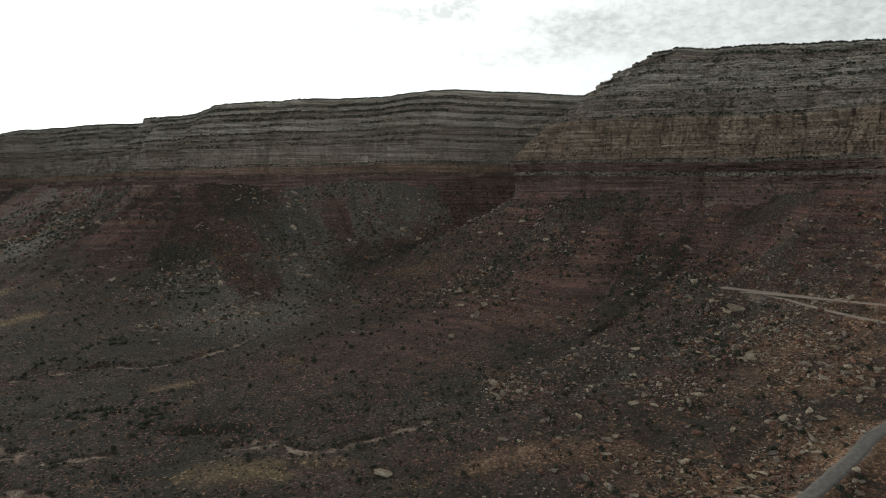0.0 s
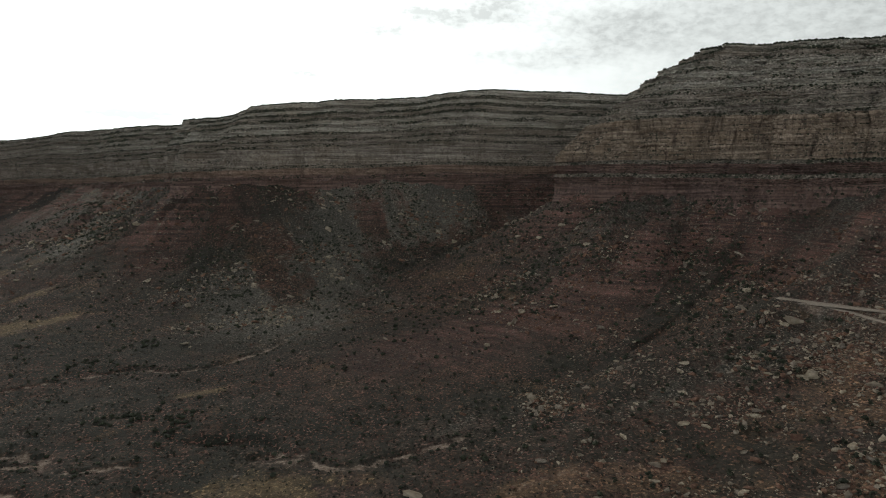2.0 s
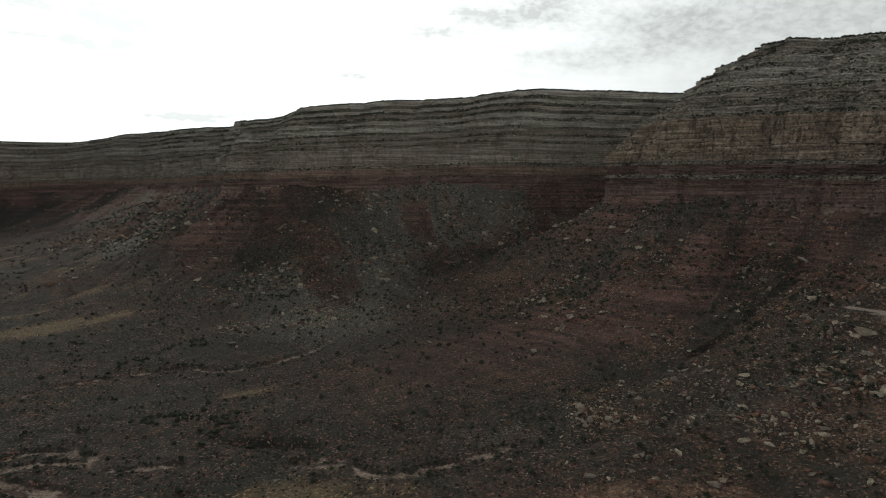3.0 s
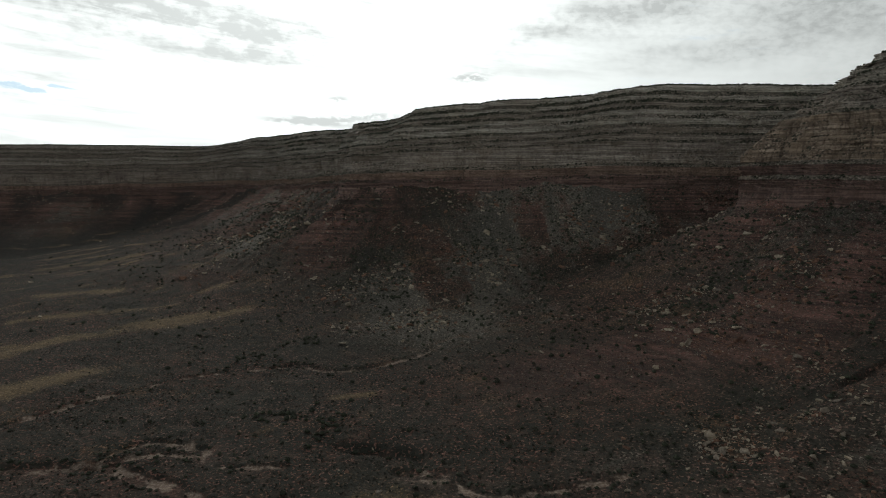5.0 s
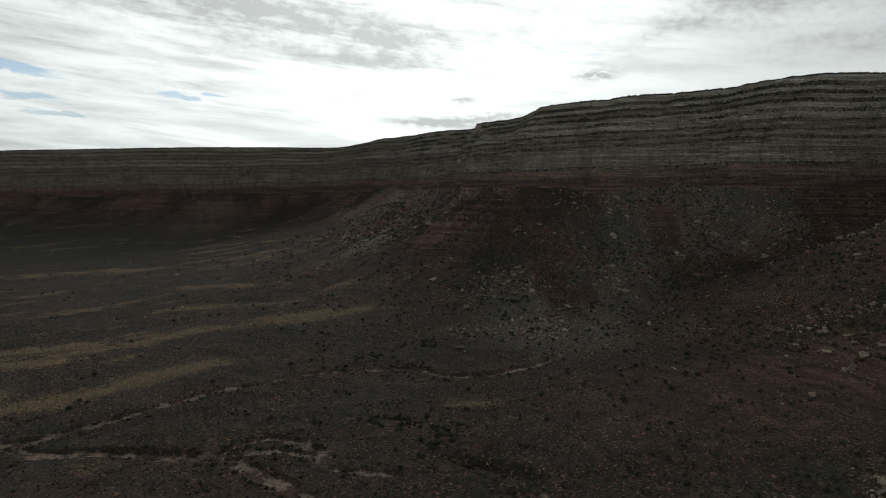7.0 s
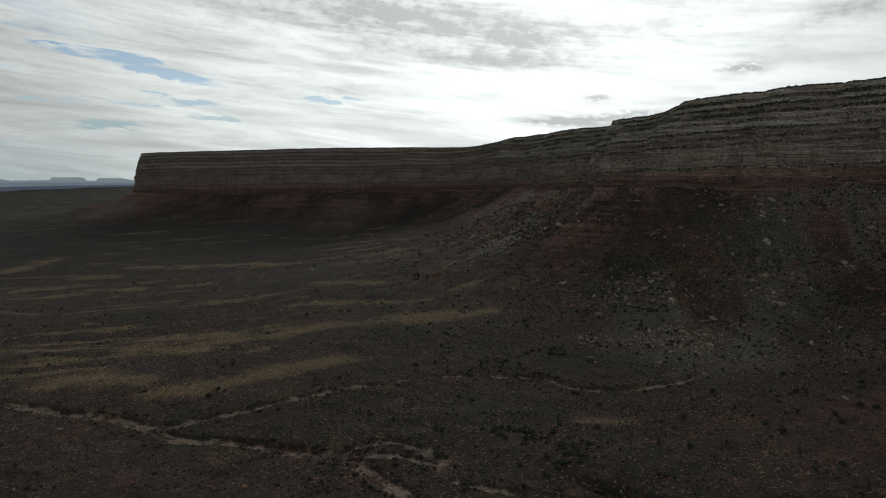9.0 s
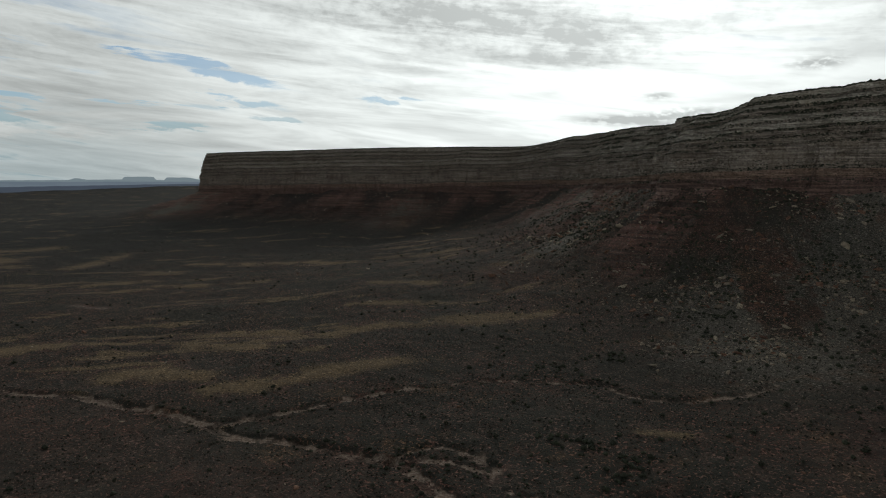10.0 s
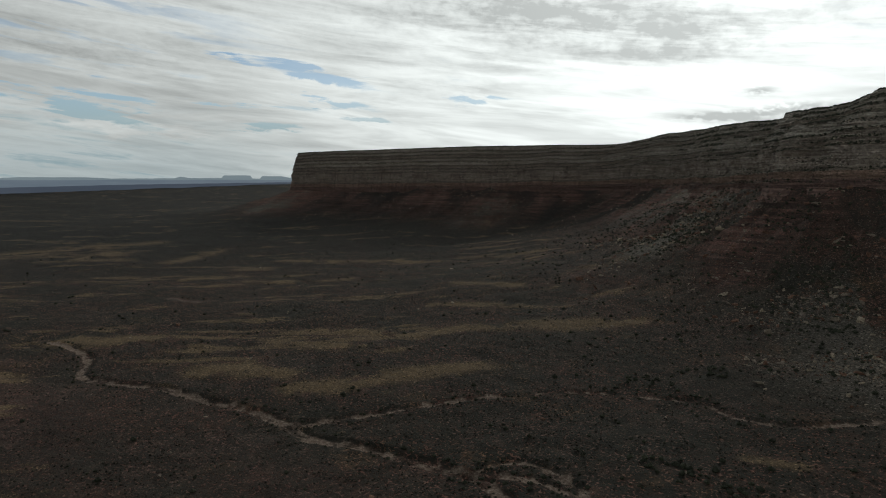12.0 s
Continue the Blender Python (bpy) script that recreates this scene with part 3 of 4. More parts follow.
def zones_at(x, y):
    """How much of red shale, grey debris, dry grass and wash gravel the ground has."""
    d, along = line_distance(x, y, FOOT)
    runs = fbm(along * 14.0, d * 0.10, 20.0, 77, 4, 0.65)
    red = np.maximum.reduce([
        gauss(x, y, [(330, 660), (225, 700), (120, 640), (20, 555), (-70, 490)], (65, 100, 105, 80, 50)),
        gauss(x, y, [(-450, 930), (-420, 850), (-390, 740)], (90, 80, 50)) * 0.8,
        gauss(x, y, [(-60, 1020), (-170, 1000), (-300, 950)], (45, 45, 45)) * 0.7,
        gauss(x, y, [(-560, 760), (-500, 690)], (60, 40)) * 0.6,
        gauss(x, y, [(-620, 90), (-450, 150), (-330, 205), (-240, 265)], (70, 70, 60, 30)) * 0.5,
        gauss(x, y, [(300, 420), (230, 330), (120, 270), (30, 290), (-60, 300)], (30, 35, 40, 45, 40)) * 0.3,
        np.exp(-((d / np.interp(x, (-700, -300, 600), (210, 150, 190))) ** 2)) * np.interp(x, (-1200, -700, -500, -380, 20, 130), (0.9, 0.9, 0.8, 0.62, 0.62, 0.95))])
    red = red * np.clip(0.95 + 0.7 * runs, 0.45, 1.2)
    grey = np.maximum.reduce([
        gauss(x, y, [(-60, 960), (-150, 840), (-200, 700), (-190, 620)], (110, 140, 130, 85)),
        gauss(x, y, [(60, 990), (-20, 850), (-70, 720), (-90, 640)], (45, 55, 60, 40)) * 0.7,
        gauss(x, y, [(380, 480), (300, 490), (225, 440), (150, 410), (60, 375), (-20, 365)], (70, 60, 55, 50, 40, 25)) * 0.45,
        gauss(x, y, [(-600, 1040), (-560, 900), (-520, 800)], (50, 60, 50)) * 0.8,
        gauss(x, y, [(-2050, 960), (-1950, 850)], (110, 90)), gauss(x, y, [(-1300, 1200), (-1250, 1100)], (90, 90)) * 0.7,
        np.exp(-((d / 170) ** 2)) * np.clip(1.6 * fbm(along * 9.0, d * 0.06, 75.0, 79, 4, 0.6) - 0.1, 0, 0.8) * np.interp(x, (-100, 60), (1.0, 0.5))])
    grey = grey * np.clip(0.72 - 0.7 * runs, 0.05, 1.1)
    grass = np.maximum.reduce([gauss(x, y, line, widths) for line, widths in (
        ([(-604, 374), (-563, 402), (-508, 429)], (10, 17, 9)), ([(-585, 325), (-543, 346), (-485, 389)], (10, 16, 12)),
        ([(-515, 434), (-503, 479), (-477, 516), (-441, 551), (-403, 602)], (9, 14, 20, 24, 15)), ([(-541, 243), (-523, 270), (-491, 287)], (18, 26, 16)),
        ([(-457, 277), (-441, 303), (-439, 329), (-427, 372), (-411, 422)], (12, 18, 20, 17, 12)), ([(-712, 178), (-695, 198), (-674, 238)], (22, 26, 16)),
        ([(-607, 515), (-549, 558)], (10, 12)), ([(-671, 601), (-600, 633)], (12, 15)), ([(-1538, 120), (-1577, 302), (-1599, 442)], (90, 80, 40)), ([(-1377, 275), (-1450, 340)], (30, 40)),
        ([(-931, 423), (-876, 468)], (12, 14)), ([(-1122, 555), (-1070, 585), (-957, 695), (-913, 707)], (18, 22, 22, 14)), ([(-1235, 389), (-1365, 510)], (24, 36)),
        ([(-1015, 360), (-988, 426)], (16, 16)), ([(-865, 491), (-847, 542)], (8, 10)), ([(-200, 425), (-172, 436)], (6, 7)))])
    wash = np.maximum.reduce([np.clip((half + 0.9 + 2.0 * fbm(x, y, 9, 33, 3, 0.6) - line_distance(x, y, line)[0]) / 1.8, 0, 1) for line, half, _ in WASHES])
    wash = np.maximum.reduce([wash, 0.75 * gauss(x, y, [(-122, 333), (-107, 329), (-93, 331)], (4, 6, 5)), 0.95 * gauss(x, y, [(240, 480), (236, 470)], (8, 6)), 0.55 * gauss(x, y, [(-869, 301), (-823, 322)], (9, 9)),
                             0.5 * gauss(x, y, [(-234, 338), (-226, 324)], (5, 6)), 0.35 * gauss(x, y, [(14, 295), (40, 310), (69, 315), (95, 310)], (4, 4, 5, 5))])
    for line, half in ROADS:
        wash = np.maximum(wash, np.clip((half + 2.8 - line_distance(x, y, line)[0]) / 3, 0, 1) * 0.8)
    # thin drifts of dry grass across the plain
    drift = np.clip(fbm((x * 0.6 + y * 0.8) / 5.5, (y * 0.6 - x * 0.8), 26, 135, 4, 0.6) * 1.7 - 0.6, 0, 0.7)
    grass = np.maximum(grass, drift * np.clip((-x - 330) / 200, 0, 1) * np.clip((d - 130) / 150, 0, 1))
    grass = grass * np.clip(1.05 + 0.8 * fbm(x, y, 30, 131, 4, 0.65), 0, 1.15)
    tan = np.maximum.reduce([gauss(x, y, [(270, 350), (190, 290), (120, 235), (80, 190)], (45, 55, 60, 60)), gauss(x, y, [(-137, 301), (-99, 305), (-57, 303)], (20, 16, 14)), 0.8 * gauss(x, y, [(14, 295), (40, 305), (95, 300)], (14, 18, 24)), 0.75 * gauss(x, y, [(320, 420), (240, 400), (170, 350)], (40, 40, 35))])
    grass = np.maximum(grass, tan * np.clip(0.5 + 0.5 * fbm(x, y, 25, 137, 4, 0.65), 0, 0.75))
    wash = wash * np.clip(0.85 + 0.9 * fbm(x, y, 11, 141, 4, 0.7), 0.3, 1)
    return np.stack([red, grey, grass, wash], -1).clip(0, 1), np.clip(0.5 + 0.6 * runs * np.exp(-d / 330), 0, 1)


# the ground: one sheet, finely divided where the camera looks, out to the horizon
CENTRE = (-15.0, 55.0)
bearings = np.radians(np.r_[np.arange(-44, 94, 0.18), np.arange(97, 313, 4.0)])
reaches = np.r_[np.linspace(0.01, 190, 14), np.r_[np.geomspace(200, 1250, 430), np.geomspace(1258, 4880, 190)]]
gx = CENTRE[0] - np.sin(bearings)[None] * reaches[:, None]
gy = CENTRE[1] + np.cos(bearings)[None] * reaches[:, None]
gz = terrain(gx, gy)
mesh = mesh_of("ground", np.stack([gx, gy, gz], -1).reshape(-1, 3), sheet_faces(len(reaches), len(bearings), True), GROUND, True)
zones, chutes = zones_at(gx.ravel(), gy.ravel())
mesh.attributes.new("zones", "FLOAT_COLOR", "POINT").data.foreach_set("color", zones.astype(np.float32).ravel())
mesh.attributes.new("chutes", "FLOAT", "POINT").data.foreach_set("value", chutes.astype(np.float32))
tagged(new("ground", mesh), "red-brown desert valley floor and boulder-strewn talus slopes", "ground", kind="structure")

# the mesa: level beds one above the other, sheer ledges and sloping benches by turns
# share of the height and of the set-back from foot to rim at a bed's top, for the promontory and for the long wall; rock of the two; sheer, bench or jointed; thin courses
BEDS = [
    (0.025, 0.000, 0.025, 0.000, RED_ROCK, RED_ROCK, "bench", 5), (0.070, 0.015, 0.075, 0.015, RED_ROCK, RED_ROCK, "sheer", 4), (0.095, 0.045, 0.115, 0.055, SOFT_ROCK, RED_ROCK, "bench", 3),
    (0.155, 0.060, 0.195, 0.075, RED_ROCK, ROSE_ROCK, "sheer", 5), (0.180, 0.100, 0.230, 0.120, SOFT_ROCK, SOFT_ROCK, "bench", 3), (0.450, 0.165, 0.430, 0.160, WALL_ROCK, BROWN_ROCK, "jointed", 9),
    (0.475, 0.225, 0.455, 0.210, SOFT_ROCK, SOFT_ROCK, "bench", 4), (0.520, 0.240, 0.500, 0.225, BROWN_ROCK, BROWN_ROCK, "sheer", 3), (0.560, 0.300, 0.525, 0.280, SOFT_ROCK, SOFT_ROCK, "bench", 4),
    (0.610, 0.315, 0.575, 0.295, BROWN_ROCK, BROWN_ROCK, "sheer", 3), (0.650, 0.400, 0.605, 0.360, BROWN_ROCK, SOFT_ROCK, "bench", 5), (0.700, 0.415, 0.660, 0.380, PALE_ROCK, PALE_ROCK, "sheer", 3),
    (0.735, 0.500, 0.700, 0.480, BROWN_ROCK, BROWN_ROCK, "bench", 5), (0.780, 0.520, 0.745, 0.500, PALE_ROCK, PALE_ROCK, "sheer", 3), (0.820, 0.620, 0.785, 0.600, BROWN_ROCK, SOFT_ROCK, "bench", 5),
    (0.865, 0.640, 0.820, 0.615, PALE_ROCK, BROWN_ROCK, "sheer", 3), (0.905, 0.760, 0.860, 0.730, BROWN_ROCK, SOFT_ROCK, "bench", 5), (0.940, 0.775, 0.900, 0.745, BROWN_ROCK, PALE_ROCK, "sheer", 2),
    (0.970, 0.860, 0.945, 0.860, SOFT_ROCK, SOFT_ROCK, "bench", 4), (1.000, 0.880, 1.000, 0.900, PALE_ROCK, PALE_ROCK, "sheer", 3),
]
LINE_S = np.r_[0, np.cumsum(np.hypot(*np.diff(CLIFF_LINE[:, :2], axis=0).T))]
NOSE = LINE_S[58]


def cliff_columns(a, b):
    """Foot, rim, way inwards and length along the cliff, from a to b metres of its line; columns lie closer where the cliff is nearer."""
    far = np.hypot(CLIFF_LINE[:, 0], CLIFF_LINE[:, 1])
    here, marks = a, []
    while here < b - 1.0:
        marks.append(here)
        here += 0.0017 * max(np.interp(here, LINE_S, far), 600) * (1 if np.interp(here, LINE_S, CLIFF_LINE[:, 1]) > 330 else 12)
    marks = np.array(marks + [b])
    at = np.stack([np.interp(marks, LINE_S, column) for column in CLIFF_LINE.T], -1)
    foot, rim = at[:, :3], at[:, 3:]
    inward = rim[:, :2] - foot[:, :2]
    return foot, rim, inward / np.hypot(*inward.T)[:, None], marks


def make_mesa(name, label, first, last, depth):
    thing = empty_thing(name, label, "mesa", "structure")
    foot, rim, inward, s = cliff_columns(LINE_S[first * 6], LINE_S[min(last * 6, len(LINE_S) - 1)])
    high, zero = rim[:, 2] - foot[:, 2], np.zeros_like(s)
    wide = np.clip(np.hypot(*(rim[:, :2] - foot[:, :2]).T) / 110, 0.35, 1.3)
    # the promontory's beds pass into those of the wall behind its nose
    wall = np.clip((s - LINE_S[62]) / (LINE_S[72] - LINE_S[62]), 0, 1)
    levels, backs = [zero - 0.14], [zero - 0.08]
    for k, (ph, pg, wh, wg, _, _, shape, _) in enumerate(BEDS):
        share, back = ph * (1 - wall) + wh * wall, pg * (1 - wall) + wg * wall
        swell = fbm(s, zero + k * 1.7, 240, 51, 4, 0.5) * (2.2 if share.mean() > 0.23 else 1.0) + fbm(s, zero + k * 2.3, 75, 52, 4, 0.55) * 1.5
        levels.append(np.maximum(levels[-1] + 0.004, share + (swell / high if k + 1 < len(BEDS) else 0)))
        backs.append(np.maximum(backs[-1] + 0.004, back + 0.045 * fbm(s, zero + k * 3.1, 110, 54, 4, 0.55) * (0.2 if k + 1 == len(BEDS) else 1)))
    bays = fbm(s, zero, 140, 11, 4, 0.55) * 11
    hump = np.exp(-(((s - NOSE) / 46) ** 2))

    def row(share, back, out):
        """Points along the cliff at a share of its height and set-back, brought forward by out metres."""
        spread = 0.45 + 0.55 * np.clip(back / 0.3, 0, 1)
        nose = np.interp(share, (0.0, 0.14, 0.22, 0.34, 0.46, 0.62), (14, 34, 42, 26, 8, 0)) * hump * np.clip(0.85 + 0.4 * fbm(s, share * 9, 22, 17, 3), 0.3, 1.4)
        side = fbm(s, back * 18, 52, 12, 5, 0.58) * 8.5 * wide
        return np.c_[foot[:, :2] + (rim[:, :2] - foot[:, :2]) * back[:, None] + inward * (bays * spread + side - nose - out)[:, None], foot[:, 2] + high * share]

    rows, cuts, benches = [], [], []
    for k, (_, _, _, _, rock_p, rock_w, shape, courses) in enumerate(BEDS):
        cuts.append(len(rows))
        h0, h1, g0, g1 = levels[k], levels[k + 1], backs[k], backs[k + 1]
        if shape == "bench":
            for v in np.linspace(0.02, 0.97, courses + 1):
                rough = fbm(s, zero + v * 37 + k * 7, 11, 73, 4, 0.6)
                p = row(h0 + (h1 - h0) * v ** 1.15, g0 + (g1 - g0) * v, rough * 1.2)
                p[:, 2] += fbm(s, zero + v * 13 + k, 9, 71, 3) * 0.45
                rows.append(p)
            benches.append((rows[cuts[-1]], rows[-1], 0.25 + 1.8 * BEDS[k][2] ** 3))
            continue
        jointed = shape == "jointed"
        cell = 13.0 if jointed else 8.0
        for c in range(courses):
            # each thin course stands out or back by itself, and lenses in and out along the cliff
            a = (c + (0.3 * fbm(s, zero + c * 9 + k * 13, 60, 55, 3) if c else zero)) / courses
            b = (c + 1 + (0.3 * fbm(s, zero + (c + 1) * 9 + k * 13, 60, 55, 3) if c + 1 < courses else zero)) / courses
            proud = (fbm(s, zero + c * 5.3 + k * 11.9, 42, 61, 5, 0.62) * 2.4 + math.sin(c * 2.4 + k * 1.9) * 0.8) * (0.5 if jointed else 1.0)
            tall = (h1 - h0) * high * (b - a)
            for v, under in ((0.03, 1.0), (0.22, 0.35), (0.72, 0.0), (0.97, 0.4)):
                u = a + (b - a) * v
                # joint blocks: upright cells that wander, with open clefts between some of them
                at = s / cell + 0.45 * noise_grid(s / 27, u * 2.2 + k * 3.7, 21) + (0 if jointed else 0.5 * c)
                number, part_way = np.floor(at), at - np.floor(at)
                block = noise_grid(number, zero + (c // 3 if jointed else c) + k * 5.0, 22) * (2.8 if jointed else 1.7)
                edge = np.minimum(part_way, 1 - part_way) * cell
                cleft = np.exp(-((edge / 1.1) ** 2)) * (4.6 if jointed else 2.2) * np.clip(0.4 + noise_grid(number + 0.5 * (part_way > 0.5), zero + k * 9.0, 23), 0, 1)
                out = proud + block - cleft - under * np.minimum(tall * 0.5, 2.6) * (0.35 if jointed else 1.0) + fbm(s, zero + (c + v) * 2.7 + k * 7, 8, 63, 3, 0.6) * 0.6
                if jointed:
                    # hollows with arched tops
                    out = out - np.clip(fbm(s, u * 46, 40, 66, 4) * 1.5 - 0.2, 0, 1) * 6.5 * np.minimum(1.0, (1 - u) * 2.5) + np.clip(1 - u * 3, 0, 1) * 2.5
                rows.append(row(h0 + (h1 - h0) * u, g0 + (g1 - g0) * u, out))
    cuts.append(len(rows) - 1)
    promontory = wall.mean() < 0.5
    # rises to 1 where the cliff is painted dark as backlit
    backlit_shade = np.clip((s - LINE_S[128]) / (LINE_S[162] - LINE_S[128]), 0, 1)
    for k, bed in enumerate(BEDS):
        rock = bed[4] if promontory else bed[5]
        strip = rows[cuts[k]:cuts[k + 1] + 1]
        mesh = mesh_of("bed", np.concatenate(strip), sheet_faces(len(strip), len(s)), rock)
        mesh.attributes.new("backlit_shade", "FLOAT", "POINT").data.foreach_set("value", np.tile(backlit_shade, len(strip)).astype(np.float32))
        put_part("rubble_bench" if bed[6] == "bench" else "sandstone_bed", mesh, thing)
    crest = rows[-1]
    top = [crest] + [np.c_[crest[:, :2] + inward * reach, rim[:, 2] + lift + fbm(s, np.full_like(s, reach), 60, 81, 3) * 1.0]
                     for reach, lift in ((3, 0.3), (13, 0.8), (37, 1.3), (depth, 1.8))]
    put_part("mesa_top", mesh_of("mesa_top", np.concatenate(top), sheet_faces(len(top), len(s)), PLATEAU, True), thing, "scrubby level top of the mesa")
    return s, foot, inward, crest, benches


N_PROM, N_MID, N_FAR = len(PROMONTORY), len(MIDDLE_WALL), len(FAR_HEADLAND)
MESAS = [
    make_mesa("sandstone_promontory", "stepped tan sandstone promontory with red beds at its foot", 0, 11, 90),
    make_mesa("mesa_wall", "long stepped grey-tan sandstone wall of the mesa", 11, N_PROM + N_MID, 200),
    make_mesa("mesa_headland", "flat-topped headland of the mesa, painted dark as backlit", N_PROM + N_MID, N_PROM + N_MID + N_FAR - 1, 60),
]

# roads: a cambered strip with a rough edge
def make_road(name, label, line, half, mat, pad=0.0):
    line = smooth_line(line[:, :3], 3)
    way = np.gradient(line[:, :2], axis=0)
    side = np.stack([way[:, 1], -way[:, 0]], -1) / np.hypot(*way.T)[:, None]
    s = np.arange(len(line)) * 1.0
    columns = []
    for share, lift in ((-1.04, -0.3), (-1.0, 0.0), (-0.5, 0.07), (0, 0.1), (0.5, 0.07), (1.0, 0.0), (1.04, -0.3)):
        ragged = 1 + (fbm(s, np.full_like(s, share), 5, 91, 2) * 0.06 if abs(share) >= 1 else 0)
        columns.append(np.c_[line[:, :2] + side * np.reshape(half * share * ragged * (1 + pad * np.exp(-((s - 30) / 26) ** 2)), (-1, 1)), line[:, 2] + lift])
    grid = np.stack(columns, 1).reshape(-1, 3)
    tagged(new(name, mesh_of(name, grid, sheet_faces(len(line), 7), mat, True)), label, "road", kind="structure")


make_road("road", "grey worn asphalt road across the slope", ROADS[0][0], ROADS[0][1], ASPHALT)
make_road("gravel_road", "pale gravel road climbing from the hairpin bend", ROADS[1][0], ROADS[1][1], GRAVEL, 2.4)
make_road("gravel_road", "pale gravel road dropping from the hairpin bend", ROADS[2][0], ROADS[2][1], GRAVEL)

# far side of the desert: plain and buttes as glowing bands, haze put into their colour
def far_band(name, label, bearing_from, bearing_to, reach, low, tops, mat):
    b = np.radians(np.linspace(bearing_from, bearing_to, 900))
    top = np.interp(np.degrees(b), [p[0] for p in tops], [p[1] for p in tops])
    top = top + noise_grid(np.degrees(b) * 2.1, b * 0, 15) * 1.0
    x, y = CENTRE[0] - np.sin(b) * reach, CENTRE[1] + np.cos(b) * reach
    out = np.stack([-np.sin(b), np.cos(b)], -1) * 60
    rows = [np.c_[x, y, np.full_like(b, low)], np.c_[x, y, top], np.c_[x + out[:, 0], y + out[:, 1], top]]
    tagged(new(name, mesh_of(name, np.concatenate(rows), sheet_faces(3, len(b)), mat)), label, "backdrop", kind="structure")


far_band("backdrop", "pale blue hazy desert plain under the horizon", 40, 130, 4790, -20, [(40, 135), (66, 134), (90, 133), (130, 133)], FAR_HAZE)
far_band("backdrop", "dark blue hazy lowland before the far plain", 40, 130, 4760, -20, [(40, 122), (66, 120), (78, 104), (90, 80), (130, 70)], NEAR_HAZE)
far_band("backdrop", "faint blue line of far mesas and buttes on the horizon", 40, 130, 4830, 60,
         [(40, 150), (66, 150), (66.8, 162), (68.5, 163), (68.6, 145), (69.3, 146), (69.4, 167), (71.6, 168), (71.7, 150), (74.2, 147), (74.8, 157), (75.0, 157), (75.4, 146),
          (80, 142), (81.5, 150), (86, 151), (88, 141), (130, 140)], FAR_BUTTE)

# ---- stones and plants ----
rng = np.random.default_rng(7)


def hull_rock(seed, flat):
    """An angular block: the hull of random points in a rounded box, 1 m in half width."""
    r = np.random.default_rng(seed)
    bm = bmesh.new()
    for p in r.normal(size=(15, 3)):
        p = p / np.abs(p).max() ** 0.9 / np.linalg.norm(p) ** 0.1 * r.uniform(0.75, 1.1)
        bm.verts.new((p[0] * 1.25 + p[1] * 0.3, p[1] * 0.7, p[2] * flat + p[0] * 0.12))
    made = bmesh.ops.convex_hull(bm, input=bm.verts)
    bmesh.ops.delete(bm, geom=[v for v in bm.verts if not v.link_faces], context="VERTS")
    bmesh.ops.triangulate(bm, faces=bm.faces)
    return bm


def arrays_of(bm):
    bm.verts.ensure_lookup_table(), bm.verts.index_update()
    out = np.array([v.co for v in bm.verts]), np.array([[v.index for v in f.verts] for f in bm.faces])
    bm.free()
    return out


def leaf_clump(seed, sides=6):
    """A low ragged clump: foot ring, wide middle ring, broken crown."""
    r = np.random.default_rng(seed)
    turn = np.arange(sides) / sides * 2 * math.pi
    ring = lambda radius, z: np.stack([np.cos(turn) * radius * r.uniform(0.7, 1.25, sides), np.sin(turn) * radius * r.uniform(0.7, 1.25, sides), z + r.uniform(-0.15, 0.2, sides)], -1)
    verts = np.vstack([ring(0.75, -0.1), ring(1.0, 0.5), [[r.uniform(-0.3, 0.3), r.uniform(-0.3, 0.3), 1.15]]])
    faces = []
    for k in range(sides):
        j = (k + 1) % sides
        faces += [(k, j, sides + j), (k, sides + j, sides + k), (sides + k, sides + j, 2 * sides)]
    return verts, np.array(faces)


def scatter(name, label, category, shapes, places, sizes, mat, squash=(1.0, 1.0), tilt=0.0):
    """Many small things as one mesh: places (n, 3), sizes (n,), shapes picked and turned by chance."""
    verts, faces, start = [], [], 0
    pick, turn = rng.integers(len(shapes), size=len(places)), rng.uniform(0, 2 * math.pi, len(places))
    high = rng.uniform(*squash, len(places))
    lean = rng.normal(0, tilt, (len(places), 2)) if tilt else np.zeros((len(places), 2))
    for k, (v, f) in enumerate(shapes):
        sel = pick == k
        c, s = np.cos(turn[sel])[:, None], np.sin(turn[sel])[:, None]
        size = sizes[sel][:, None]
        x, y, z = (v[:, 0] * c - v[:, 1] * s) * size, (v[:, 0] * s + v[:, 1] * c) * size, v[:, 2] * size * high[sel][:, None]
        z = z + x * lean[sel, :1] + y * lean[sel, 1:]
        p = places[sel]
        verts.append(np.stack([x + p[:, :1], y + p[:, 1:2], z + p[:, 2:]], -1).reshape(-1, 3))
        faces.append((f[None] + (np.arange(sel.sum()) * len(v))[:, None, None]).reshape(-1, 3) + start)
        start += sel.sum() * len(v)
    ob = new(name, mesh_of(name, np.concatenate(verts), np.concatenate(faces), mat))
    return tagged(ob, label, category, kind="stuff")


def sow(count, near, far, power=1.0, bearings=(-44, 92)):
    """Random places on the open ground in the sector that the camera overlooks; a power under 2 crowds them towards the camera."""
    b = np.radians(rng.uniform(*bearings, count))
    r = (near**power + rng.uniform(0, 1, count) * (far**power - near**power)) ** (1 / power)
    x, y = CENTRE[0] - np.sin(b) * r, CENTRE[1] + np.cos(b) * r
    return x, y


